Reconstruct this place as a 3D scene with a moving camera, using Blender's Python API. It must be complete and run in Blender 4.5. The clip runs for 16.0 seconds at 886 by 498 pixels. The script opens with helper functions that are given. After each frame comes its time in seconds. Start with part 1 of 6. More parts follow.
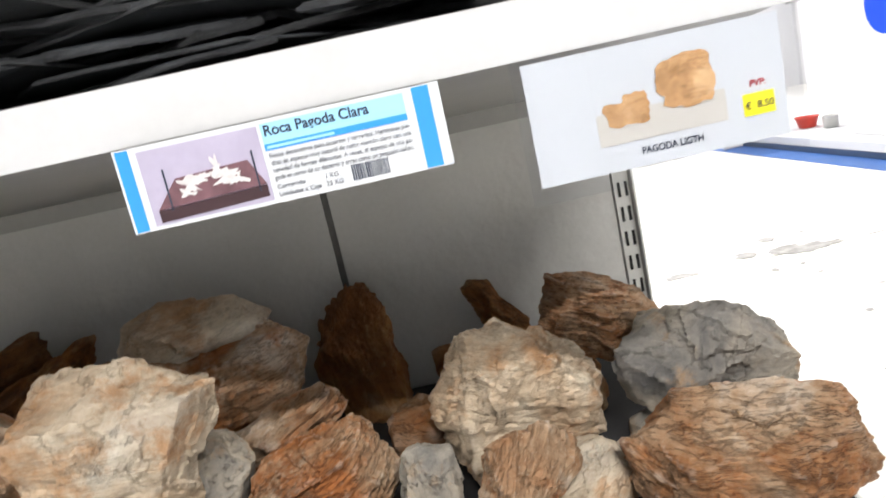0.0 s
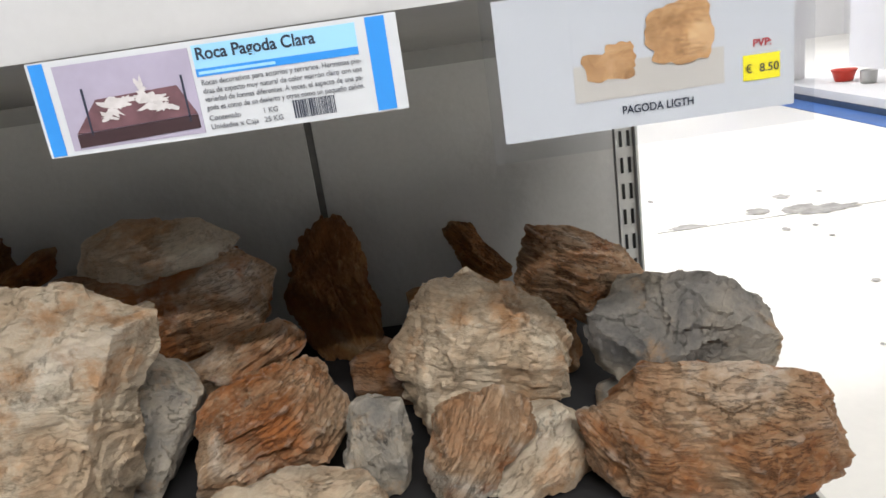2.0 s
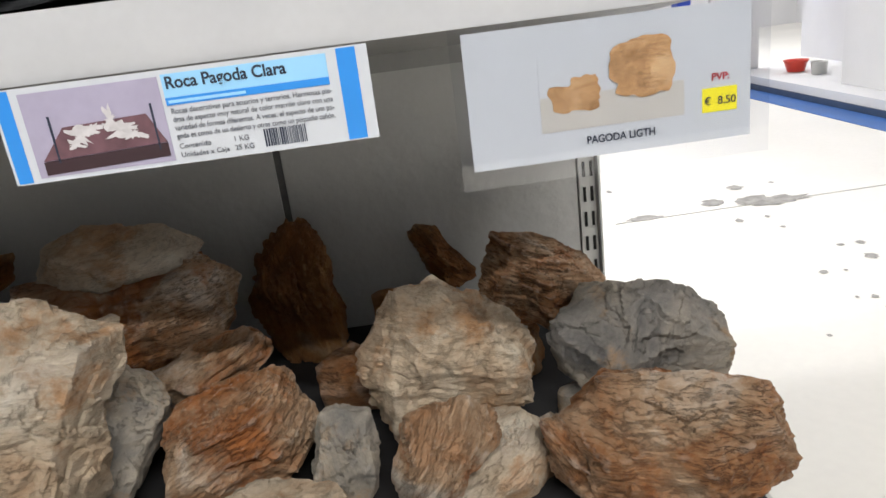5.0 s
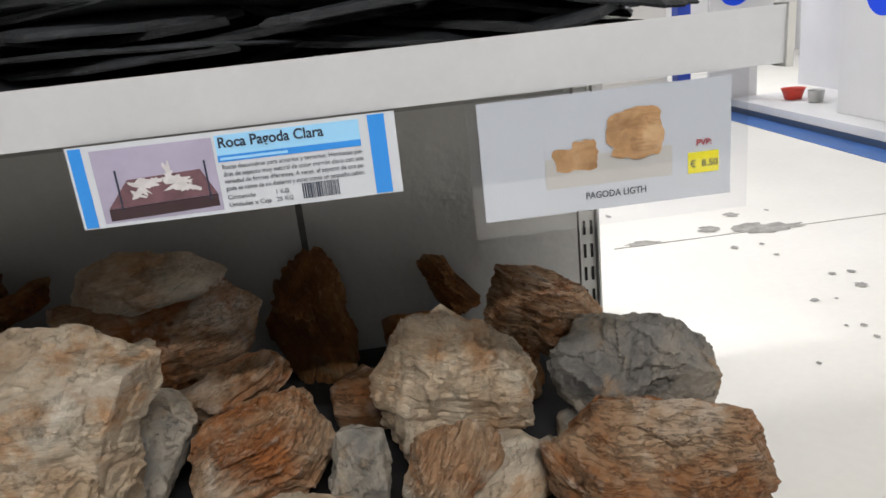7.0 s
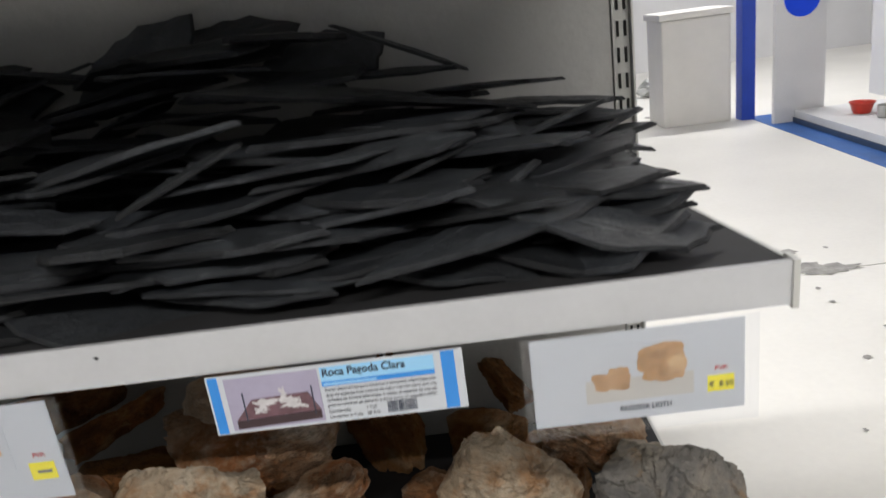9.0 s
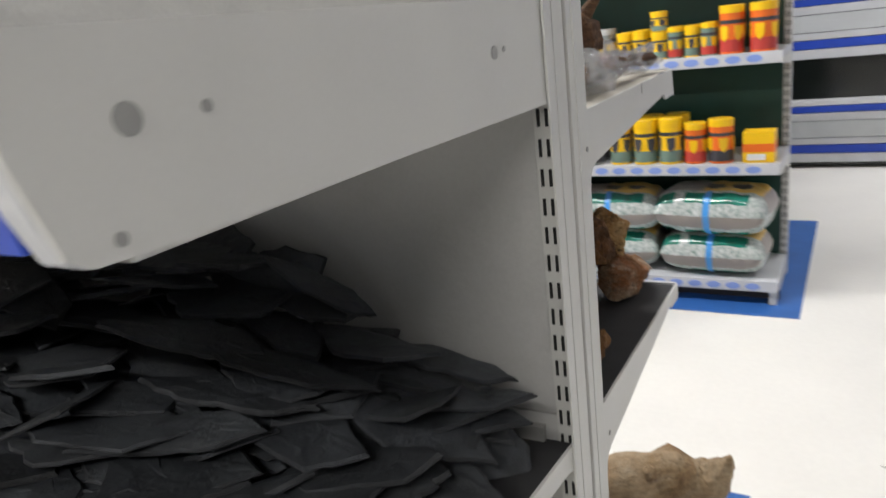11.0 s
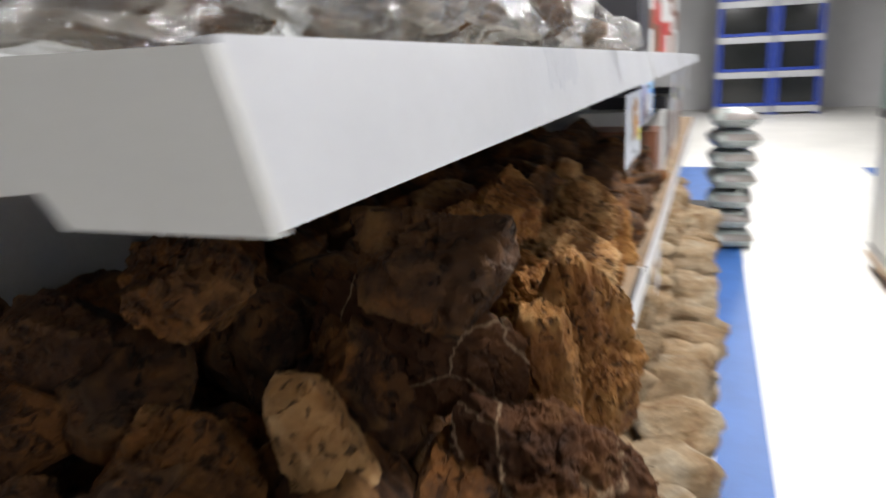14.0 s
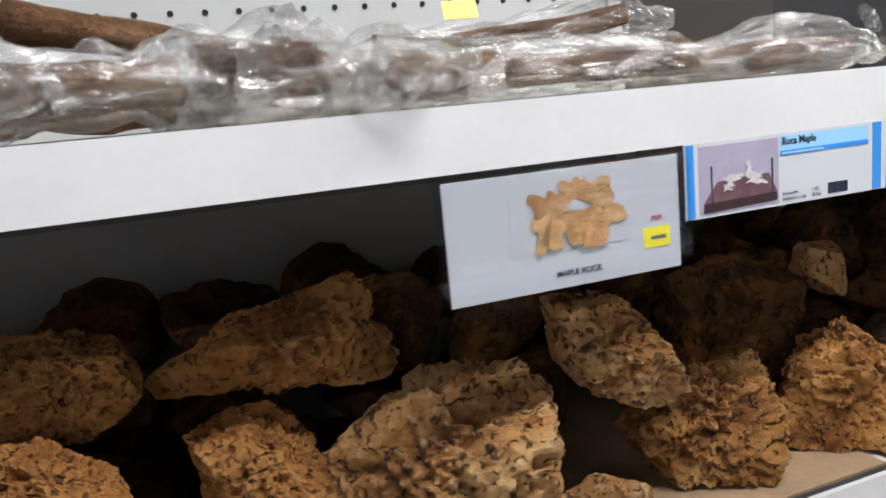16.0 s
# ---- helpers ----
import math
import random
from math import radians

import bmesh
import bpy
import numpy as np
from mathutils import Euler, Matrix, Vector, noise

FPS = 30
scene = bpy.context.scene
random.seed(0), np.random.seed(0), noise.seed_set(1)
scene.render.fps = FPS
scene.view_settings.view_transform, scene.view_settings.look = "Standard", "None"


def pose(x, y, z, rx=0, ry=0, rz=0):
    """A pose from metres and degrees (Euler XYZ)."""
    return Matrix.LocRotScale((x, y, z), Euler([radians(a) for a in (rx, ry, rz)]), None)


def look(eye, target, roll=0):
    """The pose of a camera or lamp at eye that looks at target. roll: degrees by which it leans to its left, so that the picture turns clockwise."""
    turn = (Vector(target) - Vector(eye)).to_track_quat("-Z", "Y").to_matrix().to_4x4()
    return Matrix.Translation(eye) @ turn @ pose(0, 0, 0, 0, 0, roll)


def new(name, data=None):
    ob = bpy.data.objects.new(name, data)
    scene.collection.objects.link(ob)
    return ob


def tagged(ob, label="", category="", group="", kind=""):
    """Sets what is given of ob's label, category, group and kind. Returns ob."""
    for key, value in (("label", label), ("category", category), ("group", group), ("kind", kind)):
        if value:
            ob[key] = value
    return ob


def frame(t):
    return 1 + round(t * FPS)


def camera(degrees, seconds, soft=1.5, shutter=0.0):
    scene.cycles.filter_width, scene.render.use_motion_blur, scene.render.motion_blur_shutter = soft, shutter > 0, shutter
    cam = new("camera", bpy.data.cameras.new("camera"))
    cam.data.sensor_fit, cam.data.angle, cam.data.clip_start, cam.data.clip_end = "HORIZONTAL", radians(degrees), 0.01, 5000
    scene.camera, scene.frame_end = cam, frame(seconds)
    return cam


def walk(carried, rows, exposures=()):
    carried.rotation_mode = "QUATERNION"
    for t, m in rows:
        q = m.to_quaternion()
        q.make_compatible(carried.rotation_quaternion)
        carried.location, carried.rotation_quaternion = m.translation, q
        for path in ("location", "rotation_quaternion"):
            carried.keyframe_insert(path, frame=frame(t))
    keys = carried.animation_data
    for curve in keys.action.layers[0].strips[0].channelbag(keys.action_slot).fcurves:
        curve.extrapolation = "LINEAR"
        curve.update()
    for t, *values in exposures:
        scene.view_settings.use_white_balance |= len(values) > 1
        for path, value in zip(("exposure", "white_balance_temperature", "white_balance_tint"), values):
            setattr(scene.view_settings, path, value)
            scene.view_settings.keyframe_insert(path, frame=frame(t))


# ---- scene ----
cam = camera(62.5, 16.0, 1.5, 0.4)
PATH = [
    (0, (-0.3674, -1.2198, 0.8192), (-0.2573, 1.2864, 0.3098), -12.5),
    (0.5, (-0.361, -1.1878, 0.8115), (-0.3648, 1.2979, 0.1984), -11.1),
    (1, (-0.343, -1.1789, 0.8141), (-0.3123, 1.2966, 0.16), -9.7),
    (1.5, (-0.3238, -1.1725, 0.8128), (-0.3226, 1.2787, 0.0755), -9.1),
    (2, (-0.3123, -1.1661, 0.8218), (-0.3034, 1.28, 0.0653), -8.2),
    (2.5, (-0.3059, -1.1622, 0.8141), (-0.2675, 1.2762, 0.0358), -7.5),
    (3, (-0.3046, -1.1546, 0.8192), (-0.2445, 1.2736, 0.0115), -7.1),
    (3.5, (-0.3021, -1.1533, 0.8269), (-0.2112, 1.2685, 0.0), -7.2),
    (4, (-0.3072, -1.1597, 0.8294), (-0.1856, 1.2582, 0.0), -6.5),
    (4.5, (-0.3123, -1.1622, 0.8422), (-0.1754, 1.2531, 0.0051), -7.4),
    (7, (-0.3277, -1.2237, 0.8986), (-0.1805, 1.2096, 0.1165), -6.3),
    (7.5, (-0.343, -1.2429, 0.9152), (-0.2368, 1.1994, 0.1523), -7.4),
    (8, (-0.3571, -1.271, 0.9523), (-0.2534, 1.1763, 0.2086), -7.5),
    (8.2, (-0.3686, -1.2826, 0.9741), (-0.265, 1.1674, 0.2381), -7.2),
    (10.3, (0.0730, -1.2764, 1.3791), (-0.6588, 0.9214, 0.4388), -6.1),
    (10.5, (0.1598, -1.2006, 1.3817), (-0.6982, 0.9632, 0.4696), -4.9),
    (11, (0.3529, -0.9882, 1.4425), (-0.8673, 1.0707, 0.7198), -6.9),
    (11.5, (0.5517, -0.8115, 1.4221), (-1.1968, 0.937, 0.7616), -5.3),
    (12, (0.5709, -0.4237, 1.3466), (-1.271, 1.1994, 0.6195), -4.1),
    (12.5, (0.5094, -0.064, 1.3517), (-1.5654, 1.2966, 0.7181), -5.8),
    (13, (0.5261, 0.2598, 1.3478), (-1.8854, 0.8051, 0.681), -4.7),
    (13.5, (0.4324, 0.5682, 1.3262), (-1.9580, 0.6363, 0.5973), -4.4),
    (14, (0.1780, 0.7884, 1.2917), (-2.0961, -0.0559, 0.6871), -2.6),
    (14.5, (-0.0486, 0.9933, 1.2928), (-1.9418, -0.6656, 0.823), -7.7),
    (15, (-0.2304, 1.1341, 1.3197), (-1.7472, -0.8512, 0.7616), -5.7),
    (15.5, (-0.5158, 1.1827, 1.289), (-1.792, -0.9792, 0.7885), -4.4),
    (16, (-0.7437, 1.2608, 1.2941), (-1.6154, -1.1034, 0.8448), -5.6),
]
EXPOSURES = [(0.0, 1.05), (0.6, 0.80), (4.5, 0.44), (7.0, 0.08), (8.2, -0.02), (10.3, -0.14), (11.0, -0.12), (12.0, -0.02), (12.5, -0.03), (13.5, -0.1), (14.5, -0.04), (15.1, -0.18), (16.0, -0.26)]
walk(cam, [(t, look(eye, target, roll)) for t, eye, target, roll in PATH], EXPOSURES)

# ---- world and lamps ----
world = bpy.data.worlds.new("shop_air")
scene.world = world
world.use_nodes = True
world.node_tree.nodes["Background"].inputs[0].default_value = (0.9, 0.95, 1.0, 1)
world.node_tree.nodes["Background"].inputs[1].default_value = 0.02
TUBE_POWER = 46.0


# ---- materials ----
def mat(name, base, rough=0.5, metal=0.0, var=0.12, scale=8.0, bump=0.0, bscale=60.0, fine=120.0, other=None, spec=0.5, coat=0.0, objvar=0.0):
    """Base colour varied at two scales, with a little relief."""
    m = bpy.data.materials.new(name)
    m.use_nodes = True
    nt = m.node_tree
    b = nt.nodes["Principled BSDF"]
    tc = nt.nodes.new("ShaderNodeTexCoord")
    n1 = nt.nodes.new("ShaderNodeTexNoise")
    n1.inputs["Scale"].default_value = scale
    n1.inputs["Detail"].default_value = 5
    n2 = nt.nodes.new("ShaderNodeTexNoise")
    n2.inputs["Scale"].default_value = fine
    n2.inputs["Detail"].default_value = 3
    for n in (n1, n2):
        nt.links.new(tc.outputs["Object"], n.inputs["Vector"])
    add = nt.nodes.new("ShaderNodeMath")
    add.operation = "MULTIPLY_ADD"
    add.inputs[1].default_value = 0.35
    nt.links.new(n2.outputs["Fac"], add.inputs[0])
    nt.links.new(n1.outputs["Fac"], add.inputs[2])
    ramp = nt.nodes.new("ShaderNodeValToRGB")
    dark = other or tuple(c * (1 - var * 2) for c in base)
    ramp.color_ramp.elements[0].position, ramp.color_ramp.elements[1].position = 0.38, 0.85
    ramp.color_ramp.elements[0].color = (*dark, 1)
    ramp.color_ramp.elements[1].color = (*base, 1)
    nt.links.new(add.outputs[0], ramp.inputs[0])
    colour = ramp.outputs[0]
    if objvar:
        info = nt.nodes.new("ShaderNodeObjectInfo")
        hsv = nt.nodes.new("ShaderNodeHueSaturation")
        mr = nt.nodes.new("ShaderNodeMapRange")
        mr.inputs[3].default_value, mr.inputs[4].default_value = 1 - objvar, 1 + objvar
        nt.links.new(info.outputs["Random"], mr.inputs[0])
        nt.links.new(mr.outputs[0], hsv.inputs["Value"])
        nt.links.new(colour, hsv.inputs["Color"])
        colour = hsv.outputs[0]
    nt.links.new(colour, b.inputs["Base Color"])
    b.inputs["Roughness"].default_value, b.inputs["Metallic"].default_value = rough, metal
    b.inputs["Specular IOR Level"].default_value = spec
    b.inputs["Coat Weight"].default_value = coat
    if bump:
        n3 = nt.nodes.new("ShaderNodeTexNoise")
        n3.inputs["Scale"].default_value = bscale
        n3.inputs["Detail"].default_value = 6
        nt.links.new(tc.outputs["Object"], n3.inputs["Vector"])
        bp = nt.nodes.new("ShaderNodeBump")
        bp.inputs["Strength"].default_value, bp.inputs["Distance"].default_value = bump, 0.004
        nt.links.new(n3.outputs["Fac"], bp.inputs["Height"])
        nt.links.new(bp.outputs[0], b.inputs["Normal"])
    return m


def stone_mat(name, cols, rough=0.85, band=0.0, band_scale=18.0, pits=0.0, pit_scale=55.0, bump=0.8, scale=7.0, objvar=0.18, spec=0.3, cracks=0.0, patches=None, veins=None, lines=0.0):
    """Layered or pitted stone: blotches of several colours, bands along local z, pits with their shade darkened into
    the colour, and relief.
    """
    m = bpy.data.materials.new(name)
    m.use_nodes = True
    nt = m.node_tree
    L = nt.links.new
    b = nt.nodes["Principled BSDF"]
    tc = nt.nodes.new("ShaderNodeTexCoord")
    info = nt.nodes.new("ShaderNodeObjectInfo")
    off = nt.nodes.new("ShaderNodeVectorMath")
    off.operation = "MULTIPLY_ADD"
    off.inputs[1].default_value = (9, 7, 5)
    comb = nt.nodes.new("ShaderNodeCombineXYZ")
    for k in range(3):
        L(info.outputs["Random"], comb.inputs[k])
    L(comb.outputs[0], off.inputs[0])
    L(tc.outputs["Object"], off.inputs[2])
    P = off.outputs[0]
    n1 = nt.nodes.new("ShaderNodeTexNoise")
    n1.inputs["Scale"].default_value, n1.inputs["Detail"].default_value, n1.inputs["Roughness"].default_value = scale, 8, 0.65
    n1.inputs["Distortion"].default_value = 0.6
    L(P, n1.inputs["Vector"])
    ramp = nt.nodes.new("ShaderNodeValToRGB")
    ramp.color_ramp.elements[0].color = (*cols[0], 1)
    ramp.color_ramp.elements[0].position = 0.3
    ramp.color_ramp.elements[1].color = (*cols[-1], 1)
    ramp.color_ramp.elements[1].position = 0.7
    for i, c in enumerate(cols[1:-1]):
        e = ramp.color_ramp.elements.new(0.3 + 0.4 * (i + 1) / (len(cols) - 1))
        e.color = (*c, 1)
    L(n1.outputs["Fac"], ramp.inputs[0])
    colour = ramp.outputs[0]
    if patches:
        n4 = nt.nodes.new("ShaderNodeTexNoise")
        n4.inputs["Scale"].default_value, n4.inputs["Detail"].default_value, n4.inputs["Roughness"].default_value = 9, 9, 0.7
        shift = nt.nodes.new("ShaderNodeVectorMath")
        shift.inputs[1].default_value = (3.3, 1.1, 7.7)
        L(P, shift.inputs[0])
        L(shift.outputs[0], n4.inputs["Vector"])
        gate = nt.nodes.new("ShaderNodeMapRange")
        gate.inputs[1].default_value, gate.inputs[2].default_value, gate.inputs[4].default_value = 0.515, 0.61, 0.80
        L(n4.outputs["Fac"], gate.inputs[0])
        mxp = nt.nodes.new("ShaderNodeMix")
        mxp.data_type = "RGBA"
        mxp.inputs[7].default_value = (*patches, 1)
        L(gate.outputs[0], mxp.inputs[0])
        L(colour, mxp.inputs[6])
        colour = mxp.outputs[2]
        geo = nt.nodes.new("ShaderNodeNewGeometry")
        edge = nt.nodes.new("ShaderNodeMapRange")
        edge.inputs[1].default_value, edge.inputs[2].default_value, edge.inputs[4].default_value = 0.53, 0.62, 0.6
        L(geo.outputs["Pointiness"], edge.inputs[0])
        mxe = nt.nodes.new("ShaderNodeMix")
        mxe.data_type = "RGBA"
        mxe.inputs[7].default_value = (*cols[-1], 1)
        L(edge.outputs[0], mxe.inputs[0])
        L(colour, mxe.inputs[6])
        colour = mxe.outputs[2]
    n2 = nt.nodes.new("ShaderNodeTexNoise")
    n2.inputs["Scale"].default_value, n2.inputs["Detail"].default_value, n2.inputs["Roughness"].default_value = 38, 10, 0.72
    L(P, n2.inputs["Vector"])
    mix = nt.nodes.new("ShaderNodeMix")
    mix.data_type, mix.blend_type = "RGBA", "OVERLAY"
    mix.inputs[0].default_value = 0.55
    L(colour, mix.inputs[6])
    L(n2.outputs["Fac"], mix.inputs[7])
    colour = mix.outputs[2]
    height = n2.outputs["Fac"]
    if band:
        wv = nt.nodes.new("ShaderNodeTexWave")
        wv.bands_direction = "Z"
        wv.inputs["Scale"].default_value, wv.inputs["Distortion"].default_value, wv.inputs["Detail"].default_value = band_scale, 9.0, 6
        wv.inputs["Detail Scale"].default_value, wv.inputs["Detail Roughness"].default_value = 3.5, 0.75
        L(P, wv.inputs["Vector"])
        mb = nt.nodes.new("ShaderNodeMix")
        mb.data_type, mb.blend_type = "RGBA", "MULTIPLY"
        mb.inputs[0].default_value = band
        L(colour, mb.inputs[6])
        L(wv.outputs["Color"], mb.inputs[7])
        colour = mb.outputs[2]
        ad = nt.nodes.new("ShaderNodeMath")
        ad.operation = "MULTIPLY_ADD"
        ad.inputs[1].default_value = 1.2 * band
        L(wv.outputs["Fac"], ad.inputs[0])
        L(height, ad.inputs[2])
        height = ad.outputs[0]
    # pits: the shade inside small holes is multiplied into the colour
    if pits:
        vo = nt.nodes.new("ShaderNodeTexNoise")
        vo.inputs["Scale"].default_value, vo.inputs["Detail"].default_value, vo.inputs["Distortion"].default_value = pit_scale, 2.5, 0.8
        L(P, vo.inputs["Vector"])
        mx = nt.nodes.new("ShaderNodeMapRange")
        mx.inputs[1].default_value, mx.inputs[2].default_value = 0.33, 0.41
        L(vo.outputs["Fac"], mx.inputs[0])
        mp = nt.nodes.new("ShaderNodeMix")
        mp.data_type, mp.blend_type = "RGBA", "MULTIPLY"
        mp.inputs[0].default_value = pits
        L(colour, mp.inputs[6])
        L(mx.outputs[0], mp.inputs[7])
        colour = mp.outputs[2]
        ad = nt.nodes.new("ShaderNodeMath")
        ad.operation = "MULTIPLY_ADD"
        ad.inputs[1].default_value = 2.0
        L(mx.outputs[0], ad.inputs[0])
        L(height, ad.inputs[2])
        height = ad.outputs[0]
    if cracks:
        vc = nt.nodes.new("ShaderNodeTexVoronoi")
        vc.feature = "DISTANCE_TO_EDGE"
        vc.inputs["Scale"].default_value = 13
        wob = nt.nodes.new("ShaderNodeMix")
        wob.data_type = "VECTOR"
        wob.inputs[0].default_value = 0.25
        L(P, wob.inputs[4])
        L(n1.outputs["Color"], wob.inputs[5])
        L(wob.outputs[1], vc.inputs["Vector"])
        cr = nt.nodes.new("ShaderNodeMapRange")
        cr.inputs[1].default_value, cr.inputs[2].default_value, cr.inputs[3].default_value = 0.0, 0.022, 1 - cracks
        L(vc.outputs["Distance"], cr.inputs[0])
        mc = nt.nodes.new("ShaderNodeMix")
        mc.data_type, mc.blend_type = "RGBA", "MULTIPLY"
        mc.inputs[0].default_value = 0.45
        L(colour, mc.inputs[6])
        L(cr.outputs[0], mc.inputs[7])
        colour = mc.outputs[2]
        ad = nt.nodes.new("ShaderNodeMath")
        ad.operation = "MULTIPLY_ADD"
        ad.inputs[1].default_value = 0.9
        L(cr.outputs[0], ad.inputs[0])
        L(height, ad.inputs[2])
        height = ad.outputs[0]
    if lines:
        st = nt.nodes.new("ShaderNodeMapping")
        st.inputs["Scale"].default_value = (1.0, 1.0, 7.0)
        L(P, st.inputs[0])
        nl = nt.nodes.new("ShaderNodeTexNoise")
        nl.inputs["Scale"].default_value, nl.inputs["Detail"].default_value, nl.inputs["Roughness"].default_value, nl.inputs["Distortion"].default_value = 21, 8, 0.66, 0.3
        L(st.outputs[0], nl.inputs["Vector"])
        dev = nt.nodes.new("ShaderNodeMath")
        dev.operation = "SUBTRACT"
        dev.inputs[1].default_value = 0.5
        L(nl.outputs["Fac"], dev.inputs[0])
        ab = nt.nodes.new("ShaderNodeMath")
        ab.operation = "ABSOLUTE"
        L(dev.outputs[0], ab.inputs[0])
        ln = nt.nodes.new("ShaderNodeMapRange")
        ln.inputs[1].default_value, ln.inputs[2].default_value, ln.inputs[3].default_value = 0.0, 0.028, 1 - lines
        L(ab.outputs[0], ln.inputs[0])
        ml = nt.nodes.new("ShaderNodeMix")
        ml.data_type, ml.blend_type = "RGBA", "MULTIPLY"
        where = nt.nodes.new("ShaderNodeTexNoise")
        where.inputs["Scale"].default_value, where.inputs["Detail"].default_value = 6, 4
        L(off.outputs[0], where.inputs["Vector"])
        some = nt.nodes.new("ShaderNodeMapRange")
        some.inputs[1].default_value, some.inputs[2].default_value, some.inputs[3].default_value, some.inputs[4].default_value = 0.42, 0.58, 0.08, 0.8
        L(where.outputs["Fac"], some.inputs[0])
        L(some.outputs[0], ml.inputs[0])
        L(colour, ml.inputs[6])
        L(ln.outputs[0], ml.inputs[7])
        colour = ml.outputs[2]
        for source, weight in ((ln.outputs[0], 0.6 * lines), (nl.outputs["Fac"], 1.5 * lines)):
            ad = nt.nodes.new("ShaderNodeMath")
            ad.operation = "MULTIPLY_ADD"
            ad.inputs[1].default_value = weight
            L(source, ad.inputs[0])
            L(height, ad.inputs[2])
            height = ad.outputs[0]
    if veins:
        stv = nt.nodes.new("ShaderNodeMapping")
        stv.inputs["Scale"].default_value = (2.6, 1.0, 2.6)
        L(P, stv.inputs[0])
        vv = nt.nodes.new("ShaderNodeTexVoronoi")
        vv.feature = "DISTANCE_TO_EDGE"
        vv.inputs["Scale"].default_value = 4.3
        wv2 = nt.nodes.new("ShaderNodeMix")
        wv2.data_type = "VECTOR"
        wv2.inputs[0].default_value = 0.12
        L(stv.outputs[0], wv2.inputs[4])
        L(n1.outputs["Color"], wv2.inputs[5])
        L(wv2.outputs[1], vv.inputs["Vector"])
        vr = nt.nodes.new("ShaderNodeMapRange")
        vr.inputs[1].default_value, vr.inputs[2].default_value, vr.inputs[3].default_value, vr.inputs[4].default_value = 0.004, 0.016, 0.8, 0.0
        L(vv.outputs["Distance"], vr.inputs[0])
        mv = nt.nodes.new("ShaderNodeMix")
        mv.data_type = "RGBA"
        mv.inputs[7].default_value = (*veins, 1)
        L(vr.outputs[0], mv.inputs[0])
        L(colour, mv.inputs[6])
        colour = mv.outputs[2]
    hsv = nt.nodes.new("ShaderNodeHueSaturation")
    mr = nt.nodes.new("ShaderNodeMapRange")
    mr.inputs[3].default_value, mr.inputs[4].default_value = 1 - objvar, 1 + objvar
    L(info.outputs["Random"], mr.inputs[0])
    L(mr.outputs[0], hsv.inputs["Value"])
    L(colour, hsv.inputs["Color"])
    L(hsv.outputs[0], b.inputs["Base Color"])
    b.inputs["Roughness"].default_value = rough
    b.inputs["Specular IOR Level"].default_value = spec
    bp = nt.nodes.new("ShaderNodeBump")
    bp.inputs["Strength"].default_value, bp.inputs["Distance"].default_value = bump, 0.011
    L(height, bp.inputs["Height"])
    L(bp.outputs[0], b.inputs["Normal"])
    return m


def film_mat(name, tint=(1, 1, 1), solid=0.045, haze_glint=(0.88, 0.89, 0.9)):
    """Thin crumpled plastic film: mostly clear, glossy, a little milky, with highlights painted as white streaks."""
    m = bpy.data.materials.new(name)
    m.use_nodes = True
    nt = m.node_tree
    nt.nodes.remove(nt.nodes["Principled BSDF"])
    L = nt.links.new
    out = nt.nodes["Material Output"]
    tr, gl, df = nt.nodes.new("ShaderNodeBsdfTransparent"), nt.nodes.new("ShaderNodeBsdfGlossy"), nt.nodes.new("ShaderNodeBsdfDiffuse")
    tr.inputs[0].default_value = (*tint, 1)
    gl.inputs["Roughness"].default_value = 0.13
    df.inputs[0].default_value = (*haze_glint, 1)
    tc, nz, bp = nt.nodes.new("ShaderNodeTexCoord"), nt.nodes.new("ShaderNodeTexNoise"), nt.nodes.new("ShaderNodeBump")
    nz.inputs["Scale"].default_value, nz.inputs["Detail"].default_value, nz.inputs["Distortion"].default_value = 30, 6, 1.4
    mp = nt.nodes.new("ShaderNodeMapping")
    mp.inputs["Scale"].default_value = (0.22, 1.3, 1.3)
    bp.inputs["Strength"].default_value, bp.inputs["Distance"].default_value = 0.8, 0.012
    L(tc.outputs["Object"], mp.inputs[0])
    L(mp.outputs[0], nz.inputs["Vector"])
    L(nz.outputs["Fac"], bp.inputs["Height"])
    L(bp.outputs[0], gl.inputs["Normal"])
    a, c = nt.nodes.new("ShaderNodeMixShader"), nt.nodes.new("ShaderNodeMixShader")
    # white diffuse streaks: lamp highlights painted in along with the milkiness
    mr = nt.nodes.new("ShaderNodeMapRange")
    mr.inputs[1].default_value, mr.inputs[2].default_value = 0.50, 0.66
    mr.inputs[3].default_value, mr.inputs[4].default_value = solid, solid * 6.5
    L(nz.outputs["Fac"], mr.inputs[0])
    L(mr.outputs[0], a.inputs[0])
    L(tr.outputs[0], a.inputs[1])
    L(df.outputs[0], a.inputs[2])
    fr = nt.nodes.new("ShaderNodeLayerWeight")
    fr.inputs[0].default_value = 0.30
    L(bp.outputs[0], fr.inputs["Normal"])
    fm = nt.nodes.new("ShaderNodeMapRange")
    fm.inputs[3].default_value, fm.inputs[4].default_value = 0.05, 0.65
    L(fr.outputs["Facing"], fm.inputs[0])
    L(fm.outputs[0], c.inputs[0])
    L(a.outputs[0], c.inputs[1])
    L(gl.outputs[0], c.inputs[2])
    L(c.outputs[0], out.inputs["Surface"])
    return m


def glow_mat(name, colour, power):
    m = bpy.data.materials.new(name)
    m.use_nodes = True
    b = m.node_tree.nodes["Principled BSDF"]
    b.inputs["Emission Color"].default_value = (*colour, 1)
    b.inputs["Emission Strength"].default_value = power
    return m


